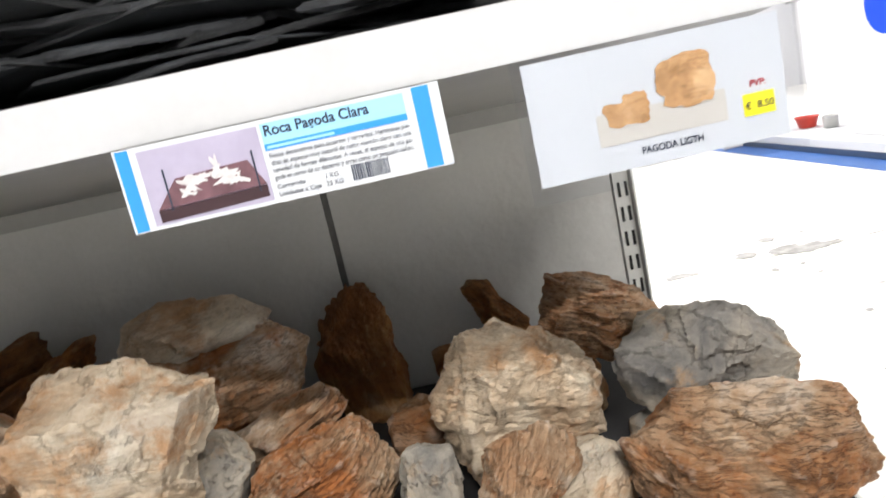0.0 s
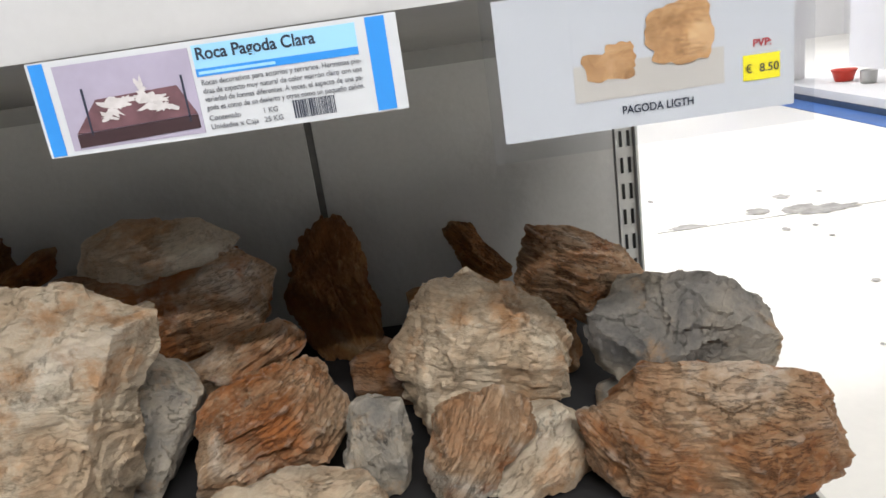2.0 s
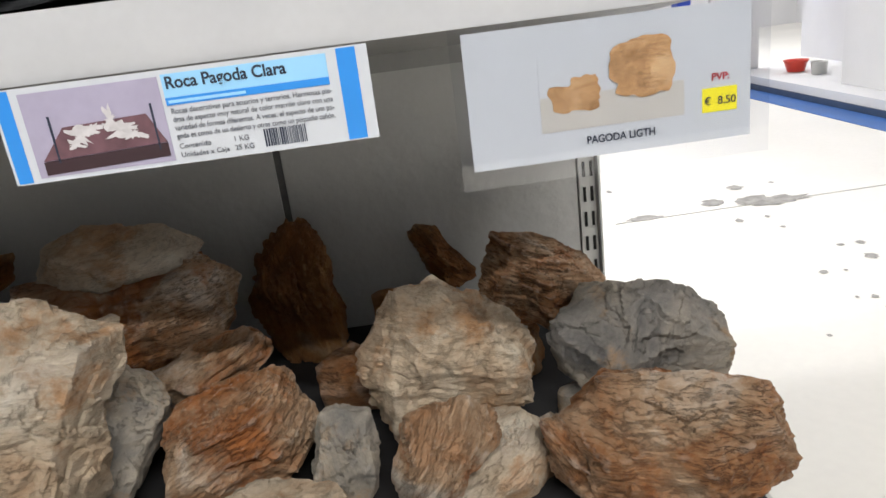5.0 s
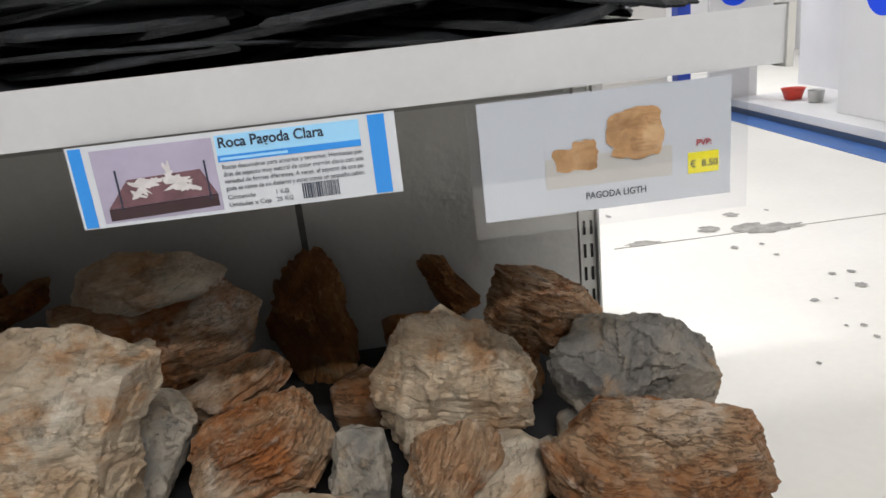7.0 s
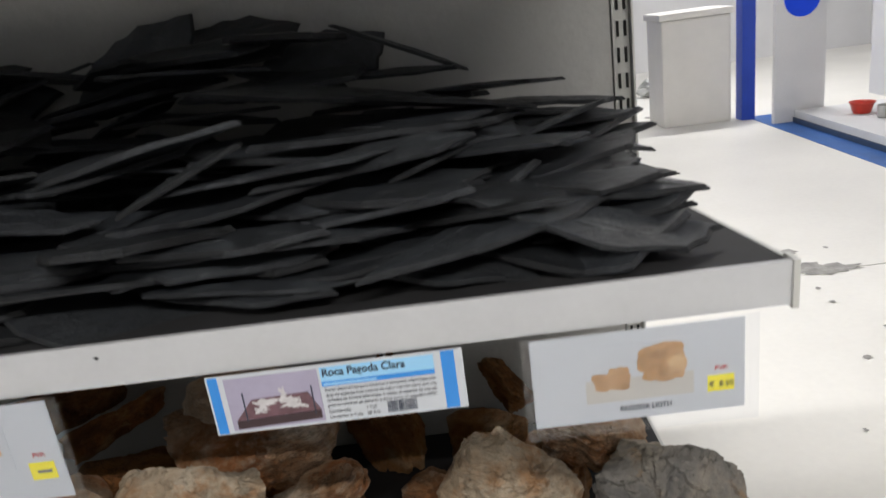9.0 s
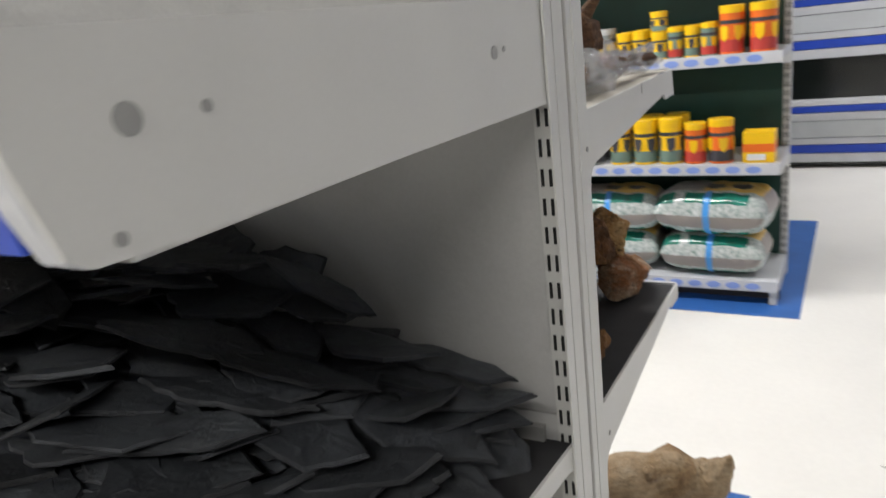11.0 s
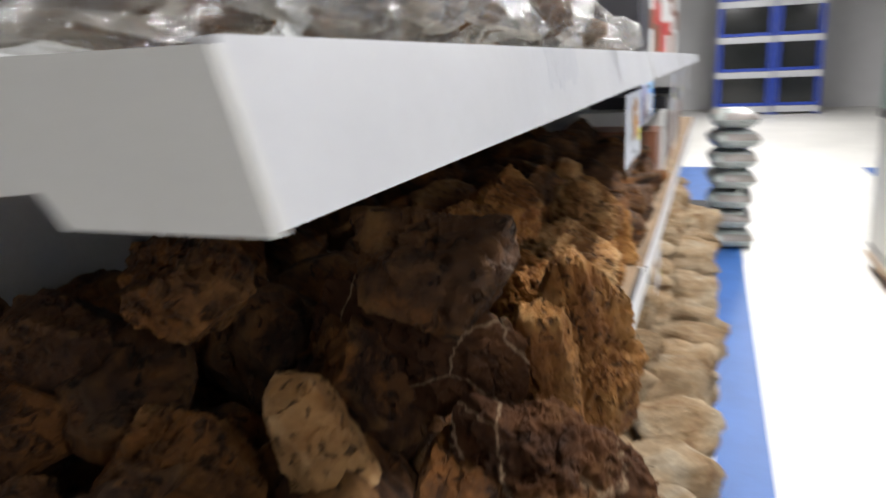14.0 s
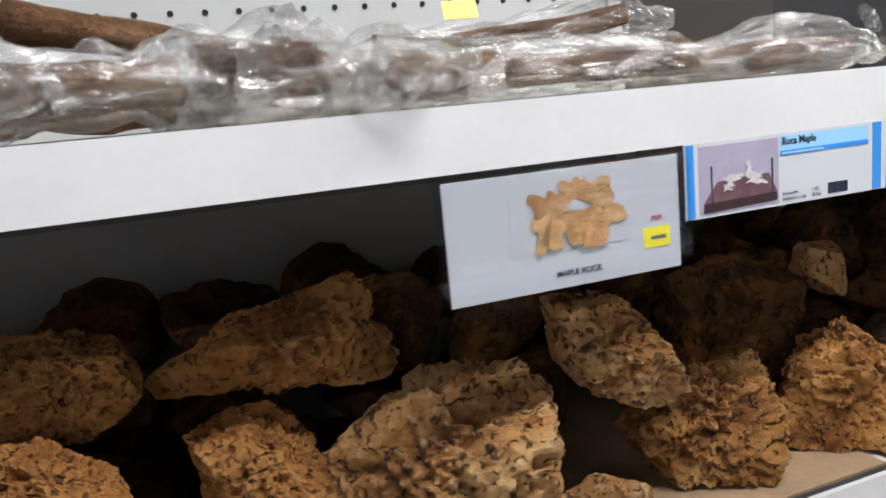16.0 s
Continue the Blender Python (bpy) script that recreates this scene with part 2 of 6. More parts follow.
def glass_mat(name, tint=(0.9, 0.97, 0.95), gloss=0.12):
    m = bpy.data.materials.new(name)
    m.use_nodes = True
    nt = m.node_tree
    nt.nodes.remove(nt.nodes["Principled BSDF"])
    tr, gl, mx = nt.nodes.new("ShaderNodeBsdfTransparent"), nt.nodes.new("ShaderNodeBsdfGlossy"), nt.nodes.new("ShaderNodeMixShader")
    tr.inputs[0].default_value = (*tint, 1)
    gl.inputs["Roughness"].default_value = 0.03
    mx.inputs[0].default_value = gloss
    nt.links.new(tr.outputs[0], mx.inputs[1])
    nt.links.new(gl.outputs[0], mx.inputs[2])
    nt.links.new(mx.outputs[0], nt.nodes["Material Output"].inputs["Surface"])
    return m


FLOOR = mat("painted_concrete", (0.79, 0.775, 0.73), 0.45, var=0.05, scale=1.6, bump=0.15, bscale=30, fine=40)
WALL = mat("white_wall_paint", (0.70, 0.70, 0.71), 0.7, var=0.04, scale=3)
SOUTHWALL = mat("bounce_cutting_grey", (0.11, 0.113, 0.117), 0.7, var=0.05, scale=3)
CEIL = mat("ceiling_board", (0.45, 0.45, 0.46), 0.9, var=0.05, scale=4)
BLUE_FLOOR = mat("blue_floor_paint", (0.03, 0.13, 0.42), 0.5, var=0.15, scale=5)
BLUE = mat("blue_paint", (0.015, 0.06, 0.45), 0.4, var=0.08)
STEEL = mat("shelf_steel_cream", (0.56, 0.56, 0.54), 0.42, var=0.04, scale=5, bump=0.05, bscale=300, fine=200)
PANEL = mat("back_panel_grey", (0.50, 0.50, 0.49), 0.36, var=0.08, scale=6, bump=1.0, bscale=22)
PEG = mat("pegboard_grey", (0.50, 0.52, 0.53), 0.5, var=0.05)
RAIL = mat("price_rail_white", (0.55, 0.56, 0.585), 0.3, var=0.05, scale=9)
BLACKMAT = mat("black_rubber_mat", (0.02, 0.02, 0.022), 0.7, var=0.2, scale=20)
DECK = mat("shelf_deck_dusty", (0.62, 0.58, 0.50), 0.7, var=0.18, scale=14)
CARD = mat("cardboard_lining", (0.27, 0.18, 0.105), 0.85, var=0.22, scale=10)
SEAM = mat("panel_seam_grey", (0.13, 0.13, 0.125), 0.6, var=0.2, scale=30)
SLOT = mat("slot_dark", (0.008, 0.008, 0.008), 0.8)
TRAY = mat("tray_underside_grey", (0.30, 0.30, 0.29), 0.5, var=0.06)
GREEN = mat("dark_green_panel", (0.004, 0.05, 0.035), 0.45, var=0.15)
PALE = stone_mat("pale_pagoda_stone", [(0.33, 0.19, 0.105), (0.46, 0.35, 0.245), (0.53, 0.45, 0.35), (0.62, 0.56, 0.475)], cracks=0.5, patches=(0.40, 0.215, 0.10), lines=0.35)
BAND = stone_mat("banded_pagoda_stone", [(0.13, 0.052, 0.020), (0.30, 0.140, 0.060), (0.41, 0.28, 0.18), (0.60, 0.545, 0.48)], cracks=0.25, patches=(0.34, 0.115, 0.030), lines=0.75)
RUST = stone_mat("rust_brown_stone", [(0.07, 0.025, 0.009), (0.20, 0.080, 0.024), (0.31, 0.145, 0.050), (0.42, 0.29, 0.17)], cracks=0.3, patches=(0.29, 0.115, 0.030), lines=0.75)
GREY = stone_mat("grey_pagoda_stone", [(0.115, 0.115, 0.12), (0.24, 0.225, 0.205), (0.38, 0.335, 0.275), (0.52, 0.465, 0.385)], cracks=0.5, patches=(0.37, 0.245, 0.145), lines=0.2)
MAPLE = stone_mat("maple_stone", [(0.030, 0.010, 0.003), (0.17, 0.062, 0.013), (0.32, 0.142, 0.036), (0.49, 0.29, 0.11)], pits=0.6, pit_scale=105, bump=1.0, patches=(0.34, 0.16, 0.045))
PALEMAPLE = stone_mat("pale_maple_stone", [(0.05, 0.018, 0.005), (0.26, 0.120, 0.038), (0.41, 0.24, 0.10), (0.58, 0.42, 0.235)], pits=0.7, pit_scale=95, bump=1.0, patches=(0.38, 0.185, 0.055))
# dark wet-looking maple stone, darkened further for the shade inside the pile
DARKSHADEMAPLE = stone_mat("dark_shaded_maple_stone", [(0.007, 0.003, 0.001), (0.036, 0.013, 0.0035), (0.115, 0.046, 0.011), (0.26, 0.13, 0.038)], pits=0.6, pit_scale=60, bump=1.0, cracks=0.6, patches=(0.21, 0.076, 0.012), rough=0.7, spec=0.35)
VEIN = stone_mat("veined_red_stone", [(0.012, 0.004, 0.0015), (0.040, 0.014, 0.004), (0.085, 0.031, 0.008), (0.18, 0.085, 0.028)], pits=0.3, pit_scale=50, cracks=0.3, veins=(0.32, 0.22, 0.135))
TAN = stone_mat("tan_stone", [(0.22, 0.12, 0.06), (0.36, 0.24, 0.13), (0.44, 0.33, 0.21), (0.48, 0.40, 0.29)], band=0.2, band_scale=22, cracks=0.4)
SLATE = stone_mat("black_slate", [(0.011, 0.0125, 0.015), (0.027, 0.030, 0.035), (0.056, 0.063, 0.071)], rough=0.40, bump=0.6, scale=5, objvar=0.45, spec=0.45, lines=0.3)
SLATE_EDGE = stone_mat("slate_broken_edge", [(0.008, 0.009, 0.011), (0.020, 0.022, 0.026), (0.048, 0.053, 0.060)], rough=0.5, bump=0.8, scale=9, objvar=0.4, spec=0.4)
DRIFT = stone_mat("driftwood", [(0.05, 0.022, 0.010), (0.14, 0.066, 0.030), (0.24, 0.125, 0.060), (0.34, 0.22, 0.125)], band=0.35, band_scale=20)
FILM = film_mat("clear_film", (0.94, 0.94, 0.94))
SLEEVE = glass_mat("label_sleeve", (0.965, 0.97, 0.98), 0.05)
PAPER = mat("label_paper", (0.57, 0.60, 0.65), 0.35, var=0.02)
SKY_BLUE = mat("label_blue", (0.03, 0.26, 0.75), 0.35, var=0.02)
PALE_BLUE = mat("label_pale_blue", (0.30, 0.60, 0.88), 0.35, var=0.02)
INK = mat("ink_dark", (0.02, 0.03, 0.06), 0.5)
INK_SOFT = mat("ink_grey", (0.16, 0.17, 0.2), 0.5)
RED_INK = mat("ink_red", (0.55, 0.06, 0.07), 0.5)
YELLOW = mat("price_sticker_yellow", (0.95, 0.85, 0.02), 0.4, var=0.02)
MAROON = mat("photo_maroon", (0.045, 0.022, 0.028), 0.4)
PHOTO_TRAY = mat("photo_tray", (0.17, 0.085, 0.105), 0.4, var=0.2, scale=60)
PHOTO = mat("photo_pale", (0.40, 0.37, 0.50), 0.4, var=0.08, scale=20)
PHOTO_GREY = mat("photo_grey", (0.55, 0.53, 0.50), 0.4, var=0.03, scale=20)
PHOTO_STONE = stone_mat("photo_stone", [(0.30, 0.15, 0.06), (0.52, 0.30, 0.14), (0.66, 0.45, 0.26)], bump=0.0, scale=40, lines=0.7, objvar=0.1)
PHOTO_WHITE = mat("photo_white", (0.62, 0.60, 0.62), 0.4, var=0.12, scale=120)
CABINET = mat("white_melamine", (0.78, 0.76, 0.72), 0.4, var=0.03)
DARKTRIM = mat("dark_trim", (0.05, 0.045, 0.045), 0.4)
GLASS = glass_mat("tank_glass")
DARKGLASS = mat("dark_tank", (0.012, 0.014, 0.013), 0.12, var=0.3)
RUBBER = mat("castor_rubber", (0.03, 0.03, 0.03), 0.6)
SKIRT = mat("skirting_blue_grey", (0.05, 0.08, 0.14), 0.5, var=0.15)
RED = mat("red_plastic", (0.62, 0.05, 0.03), 0.35)
ALU = mat("brushed_steel", (0.6, 0.6, 0.58), 0.3, 0.9)
WOOD = mat("pallet_wood", (0.45, 0.30, 0.17), 0.8, var=0.2)
TUBE = glow_mat("lamp_diffuser", (1.0, 0.97, 0.92), 9.0)


# ---- mesh helpers ----
def finish(bm, name, material, smooth=False):
    me = bpy.data.meshes.new(name)
    bm.normal_update()
    bm.to_mesh(me)
    bm.free()
    for m in material if isinstance(material, (list, tuple)) else [material]:
        me.materials.append(m)
    if smooth:
        for p in me.polygons:
            p.use_smooth = True
    return me


def part(name, bm, material, parent=None, label="", smooth=False, at=None):
    ob = new(name, bm if isinstance(bm, bpy.types.Mesh) else finish(bm, name, material, smooth))
    if parent is not None:
        ob.parent = parent
    if at is not None:
        ob.matrix_basis = at
    if label:
        ob["label"] = label
    return ob


def thing(name, label, category, group="", kind="", at=None):
    ob = new(name)
    ob.empty_display_size = 0.05
    if at is not None:
        ob.matrix_basis = at
    return tagged(ob, label, category, group, kind)


def box(x0, y0, z0, x1, y1, z1, bevel=0.0, bm=None, mi=0):
    bm = bm or bmesh.new()
    r = bmesh.ops.create_cube(bm, size=1)
    bmesh.ops.scale(bm, vec=(x1 - x0, y1 - y0, z1 - z0), verts=r["verts"])
    bmesh.ops.translate(bm, vec=((x0 + x1) / 2, (y0 + y1) / 2, (z0 + z1) / 2), verts=r["verts"])
    fs = {f for v in r["verts"] for f in v.link_faces}
    for f in fs:
        f.material_index = mi
    if bevel:
        es = {e for v in r["verts"] for e in v.link_edges}
        bmesh.ops.bevel(bm, geom=list(es), offset=bevel, segments=2, affect="EDGES", profile=0.7)
    return bm


def prism(points, depth, axis="x", at=0.0, bevel=0.0, bm=None):
    """A polygon in the plane across the axis, drawn out by depth."""
    bm = bm or bmesh.new()
    def put(a, b, d):
        return {"x": (d, a, b), "y": (a, d, b), "z": (a, b, d)}[axis]
    low = [bm.verts.new(put(a, b, at)) for a, b in points]
    high = [bm.verts.new(put(a, b, at + depth)) for a, b in points]
    fs = [bm.faces.new(low), bm.faces.new(high[::-1])]
    for i in range(len(points)):
        j = (i + 1) % len(points)
        fs.append(bm.faces.new((low[i], high[i], high[j], low[j])))
    bmesh.ops.recalc_face_normals(bm, faces=fs)
    if bevel:
        bmesh.ops.bevel(bm, geom=bm.edges[:], offset=bevel, segments=1, affect="EDGES")
    return bm


def lathe(profile, seg=20, at=(0, 0, 0), bm=None):
    """A turned shape about z from (radius, height) pairs."""
    bm = bm or bmesh.new()
    rings = []
    for r, z in profile:
        rings.append([bm.verts.new((at[0] + r * math.cos(2 * math.pi * k / seg), at[1] + r * math.sin(2 * math.pi * k / seg), at[2] + z)) for k in range(seg)])
    for a, b in zip(rings, rings[1:]):
        for k in range(seg):
            bm.faces.new((a[k], a[(k + 1) % seg], b[(k + 1) % seg], b[k]))
    bm.faces.new(rings[0][::-1])
    bm.faces.new(rings[-1])
    return bm


def text_mesh(words, size, name="lettering", align="LEFT", bold=0.0, width=0.0):
    cu = bpy.data.curves.new(name, "FONT")
    cu.body, cu.size, cu.align_x, cu.extrude, cu.offset = words, size, align, 0.0002, bold
    ob = bpy.data.objects.new(name, cu)
    scene.collection.objects.link(ob)
    bpy.context.view_layer.update()
    me = bpy.data.meshes.new_from_object(ob.evaluated_get(bpy.context.evaluated_depsgraph_get()))
    bpy.data.objects.remove(ob)
    if width:
        xs = [v.co.x for v in me.vertices]
        span = max(xs) - min(xs)
        for v in me.vertices:
            v.co.x *= width / span
    return me


def stone_mesh(seed, hx, hy, hz, sub=4, planes=11, rough=0.10, strata=0.0, pits=0.0, block=0.0, flake=0.035, name="stone"):
    """A broken lump: a ball cut by random planes, with ledges, pits and grain."""
    rng = random.Random(seed)
    cuts = []
    for _ in range(planes):
        n = Vector((rng.gauss(0, 1), rng.gauss(0, 1), rng.gauss(0, 1))).normalized()
        cuts.append((n, rng.uniform(0.52, 0.88)))
    if block:
        for ax in ((1, 0, 0), (-1, 0, 0), (0, 1, 0), (0, -1, 0), (0, 0, 1), (0, 0, -1)):
            n = (Vector(ax) + Vector((rng.gauss(0, 0.16), rng.gauss(0, 0.16), rng.gauss(0, 0.16)))).normalized()
            cuts.append((n, rng.uniform(0.60, 0.72) / (0.6 + 0.4 * block)))
    bm = bmesh.new()
    bmesh.ops.create_icosphere(bm, subdivisions=sub, radius=1.0)
    off = Vector((rng.uniform(-50, 50), rng.uniform(-50, 50), rng.uniform(-50, 50)))
    size = (hx + hy + hz) / 3
    for v in bm.verts:
        d = v.co.normalized()
        r = 1.0
        for n, h in cuts:
            c = n.dot(d)
            if c > 0.05:
                r = min(r, h / c)
        p = d * r
        q = Vector((p.x * hx, p.y * hy, p.z * hz))
        s = q / size
        f = noise.fractal(s * 1.6 + off, 0.9, 2.1, 4) * rough * 0.45
        f += noise.noise(s * 9 + off) * rough * 0.20
        f += (math.floor((noise.noise(s * 1.5 - off) + 1) * 2.6) - 2.6) * flake + (math.floor((noise.noise(s * 3.1 + off * 3) + 1) * 2.2) - 2.2) * flake * 0.45
        f -= abs(noise.noise(s * 5.5 + off * 5)) * rough * 0.28
        if strata:
            lay = q.z / 0.0105 + 1.4 * noise.noise(s * 1.3 - off)
            saw = lay - math.floor(lay)
            f += 1.5 * strata * (0.5 - abs(saw - 0.5)) * (0.5 + 0.8 * noise.noise(s * 2.2 + off * 2)) + strata * 0.5 * noise.noise(Vector((s.x * 2, s.y * 2, lay * 0.9)))
        if pits:
            w = noise.noise(s * 4.6 + off * 1.7)
            f -= pits * max(0.0, w - 0.12) * 1.6
            w = noise.noise(s * 9.5 - off)
            f -= pits * 0.7 * max(0.0, w - 0.18)
            if sub > 5:
                f -= pits * 0.55 * max(0.0, noise.noise(s * 19 + off * 2) - 0.12)
        v.co = q + d * f * size
    # scale back to the wanted size
    for k, want in enumerate((hx, hy, hz)):
        lo, hi = min(v.co[k] for v in bm.verts), max(v.co[k] for v in bm.verts)
        for v in bm.verts:
            v.co[k] = (v.co[k] - (lo + hi) / 2) * want * 2 / (hi - lo)
    return bm


def stone(name, label, category, group, material, seed, centre, half, turn=(0, 0, 0), **how):
    me = finish(stone_mesh(seed, *half, **how), name, material, True)
    me.polygons.foreach_set("use_smooth", [True] * len(me.polygons))
    me.set_sharp_from_angle(angle=radians(32))
    ob = new(name, me)
    ob.matrix_basis = pose(*centre, *turn)
    return tagged(ob, label, category, group)



def cleft_mesh(seed, sides, depth, bed=0, sub=5, rough=0.09, strata=0.0, layer=0.009, pits=0.0, flake=0.04):
    """A cleft block: sides are (degrees, distance) of the broken faces round its local y axis; its bedding lies across local z."""
    rng = random.Random(seed)
    cuts = []
    for deg, far in sides:
        c, sn = math.cos(radians(deg)), math.sin(radians(deg))
        for face in (-1, 1):
            lean = radians(rng.uniform(8, 34) if math.sin(radians(deg - bed)) > -0.5 else rng.uniform(0, 5))
            cuts.append((Vector((c * math.cos(lean), face * math.sin(lean), sn * math.cos(lean))), max(far, 0.008) * math.cos(lean)))
    for face in (-1, -1, -1, -1, 1, 1, 1, 1):
        n = Vector((rng.gauss(0, 0.34), face, rng.gauss(0.0, 0.30))).normalized()
        cuts.append((n, depth * rng.uniform(0.80, 1.0)))
    wide = max(far for _, far in sides)
    slim = sorted(far for _, far in sides)[1]
    size = (wide + depth + slim) / 3
    off = Vector((rng.uniform(-50, 50), rng.uniform(-50, 50), rng.uniform(-50, 50)))
    bm = bmesh.new()
    bmesh.ops.create_icosphere(bm, subdivisions=sub, radius=1.0)
    for v in bm.verts:
        d = Vector((v.co.x, v.co.y * depth / wide, v.co.z)).normalized()
        reach = min((h / n.dot(d) for n, h in cuts if n.dot(d) > 0.02), default=wide)
        q = d * min(reach, wide * 1.6)
        s = q / size
        f = noise.fractal(s * 1.6 + off, 0.9, 2.1, 4) * rough * 0.30 + noise.noise(s * 9 + off) * rough * 0.22
        f += (math.floor((noise.noise(s * 1.5 - off) + 1) * 2.6) - 2.6) * flake + (math.floor((noise.noise(s * 3.4 + off * 3) + 1) * 2.2) - 2.2) * flake * 0.5
        f -= abs(noise.noise(s * 5.5 + off * 5)) * rough * 0.25
        if strata:
            lay = q.z / layer + 1.2 * noise.noise(s * 1.2 - off) + 0.25 * noise.noise(s * 6 + off)
            k = math.floor(lay)
            saw = lay - k
            f += strata * (noise.noise(Vector((k * 3.7, s.x * 1.1, s.y * 1.1)) + off) * 1.3 - (0.55 if saw < 0.2 else 0.0) * (0.6 + noise.noise(s * 2.6 - off * 2)))
        if pits:
            f -= pits * max(0.0, noise.noise(s * 4.6 + off * 1.7) - 0.12) * 1.6 + pits * 0.8 * max(0.0, noise.noise(s * 9.5 - off) - 0.16)
            if sub > 5:
                f -= pits * 0.6 * max(0.0, noise.noise(s * 19 + off * 2) - 0.10)
        v.co = q + d * f * size
    return bm


def cleft_stone(name, label, group, material, seed, centre, depth, bed, sides, turn=0, **how):
    """A cleft block standing at centre; bed: degrees by which its layers dip towards its local x; turn: about z."""
    me = finish(cleft_mesh(seed, [(deg + bed, far * 1.03) for deg, far in sides], depth * 1.04, bed, **how), name, material, True)
    me.set_sharp_from_angle(angle=radians(30))
    ob = new(name, me)
    ob.matrix_basis = pose(*centre, 0, bed, turn)
    return tagged(ob, label, "stone", group)


# ---- the shop: floor, walls, ceiling, lamps ----
X0, X1, Y0, Y1, H = -19.0, 5.0, -3.9, 8.0, 3.3
floor = tagged(part("floor", box(X0, Y0, -0.12, X1, Y1, 0), FLOOR), "cream painted concrete shop floor with worn grey chips", "floor", kind="structure")
tagged(part("ceiling", box(X0, Y0, H, X1, Y1, H + 0.1), CEIL), "plain pale ceiling boards over the shop", "ceiling", kind="structure")
# unseen south wall, set dark so less light bounces into the shelves
tagged(part("wall_south", box(X0, Y0 - 0.15, 0, X1, Y0, H), SOUTHWALL), "unseen closing wall, dark grey to cut bounced light", "wall", kind="structure")
tagged(part("wall_north", box(X0, Y1, 0, X1, Y1 + 0.15, H), WALL), "plain white painted shop wall", "wall", kind="structure")
tagged(part("wall_west", box(X0 - 0.15, Y0, 0, X0, Y1, H), WALL), "plain white painted shop wall", "wall", kind="structure")
tagged(part("wall_east", box(X1, Y0, 0, X1 + 0.15, Y1, H), WALL), "plain white painted shop wall", "wall", kind="structure")


def floor_paint(name, x0, y0, x1, y1):
    return tagged(part(name, box(x0, y0, 0.0, x1, y1, 0.004), BLUE_FLOOR), "blue painted margin on the floor under the shelving", "floor marking", kind="structure")


floor_paint("floor_marking_1", -9.0, -1.0, 0.12, 1.02)
floor_paint("floor_marking_2", -9.0, 2.40, 0.16, 4.0)
floor_paint("floor_marking_3", 2.02, -3.0, 2.6, 4.4)


def chip(x, y, rx, ry, seed):
    """A worn patch where the floor paint has flaked off."""
    rng = random.Random(seed)
    n = 22
    bm = bmesh.new()
    vs = []
    for k in range(n):
        a = 2 * math.pi * k / n
        r = 0.55 + 0.45 * rng.random()
        vs.append(bm.verts.new((x + rx * r * math.cos(a), y + ry * r * math.sin(a), 0.002 + 0.0001 * (seed % 9))))
    bm.faces.new(vs)
    ob = part("floor_chip", bm, CHIP)
    return tagged(ob, "flaked grey patch in the floor paint", "floor wear", "worn floor patches", "structure")


JOINT = mat("joint_filler", (0.46, 0.45, 0.42), 0.8, var=0.2, scale=12)
CHIP = mat("bare_concrete", (0.38, 0.37, 0.35), 0.8, var=0.25, scale=25)
tagged(part("floor_joint", box(0.46, 1.2985, 0.0, 4.9, 1.3015, 0.0025), JOINT), "thin grey joint across the floor", "floor joint", kind="structure")
for i, (x, y, rx, ry) in enumerate([(1.07, 1.31, 0.15, 0.06), (1.01, 1.34, 0.09, 0.07), (0.57, 1.32, 0.09, 0.035), (0.85, 1.15, 0.018, 0.023), (0.94, 1.03, 0.012, 0.015), (1.06, 0.81, 0.016, 0.02),
                                    (1.02, 0.70, 0.023, 0.024), (0.84, 0.64, 0.017, 0.016), (0.90, 0.63, 0.008, 0.008), (0.82, 0.46, 0.007, 0.01), (0.86, 0.45, 0.011, 0.012), (0.85, 0.38, 0.009, 0.012),
                                    (0.64, 0.29, 0.008, 0.01), (0.86, 1.38, 0.05, 0.05), (1.02, 1.53, 0.034, 0.04), (1.17, 1.53, 0.012, 0.015), (0.95, 1.15, 0.012, 0.015), (0.57, 1.72, 0.014, 0.028),
                                    (1.0, 0.81, 0.014, 0.014), (1.1, 4.4, 0.09, 0.03), (1.4, 4.9, 0.05, 0.06), (0.9, 4.6, 0.03, 0.02), (-1.7, 1.45, 0.03, 0.012)]):
    chip(x, y, rx, ry, 40 + i)


def strip_light(x, y, length, dim=1.0, tone=(1.0, 0.985, 0.98)):
    """A long assumed ceiling luminaire, out of view, with a glowing diffuser."""
    t = thing("assumed_ceiling_light", "assumed long white ceiling strip lamp, out of view, switched on", "ceiling light", "ceiling strip lamps", at=pose(x, y, H))
    part("housing", box(-length / 2, -0.09, -0.07, length / 2, 0.09, 0, 0.008), RAIL, t)
    part("diffuser", box(-length / 2 + 0.03, -0.075, -0.095, length / 2 - 0.03, 0.075, -0.072, 0.006), TUBE, t)
    la = bpy.data.lights.new("strip_lamp", "AREA")
    la.shape, la.size, la.size_y, la.energy, la.color = "RECTANGLE", length - 0.1, 0.14, TUBE_POWER * length * dim, tone
    ob = new("strip_lamp", la)
    ob.parent = t
    ob.matrix_basis = pose(0, 0, -0.105)
    return t


# lamp places, power and tones are assumed; none of them is in view
for x in (-14.0, -9.5, -5.6, -1.7):
    strip_light(x, 1.5, 2.6)
for x in (-5.6, 0.4):
    strip_light(x, -3.15, 2.6, 1.07, (1.0, 0.965, 0.91))
strip_light(2.1, 5.0, 2.6)


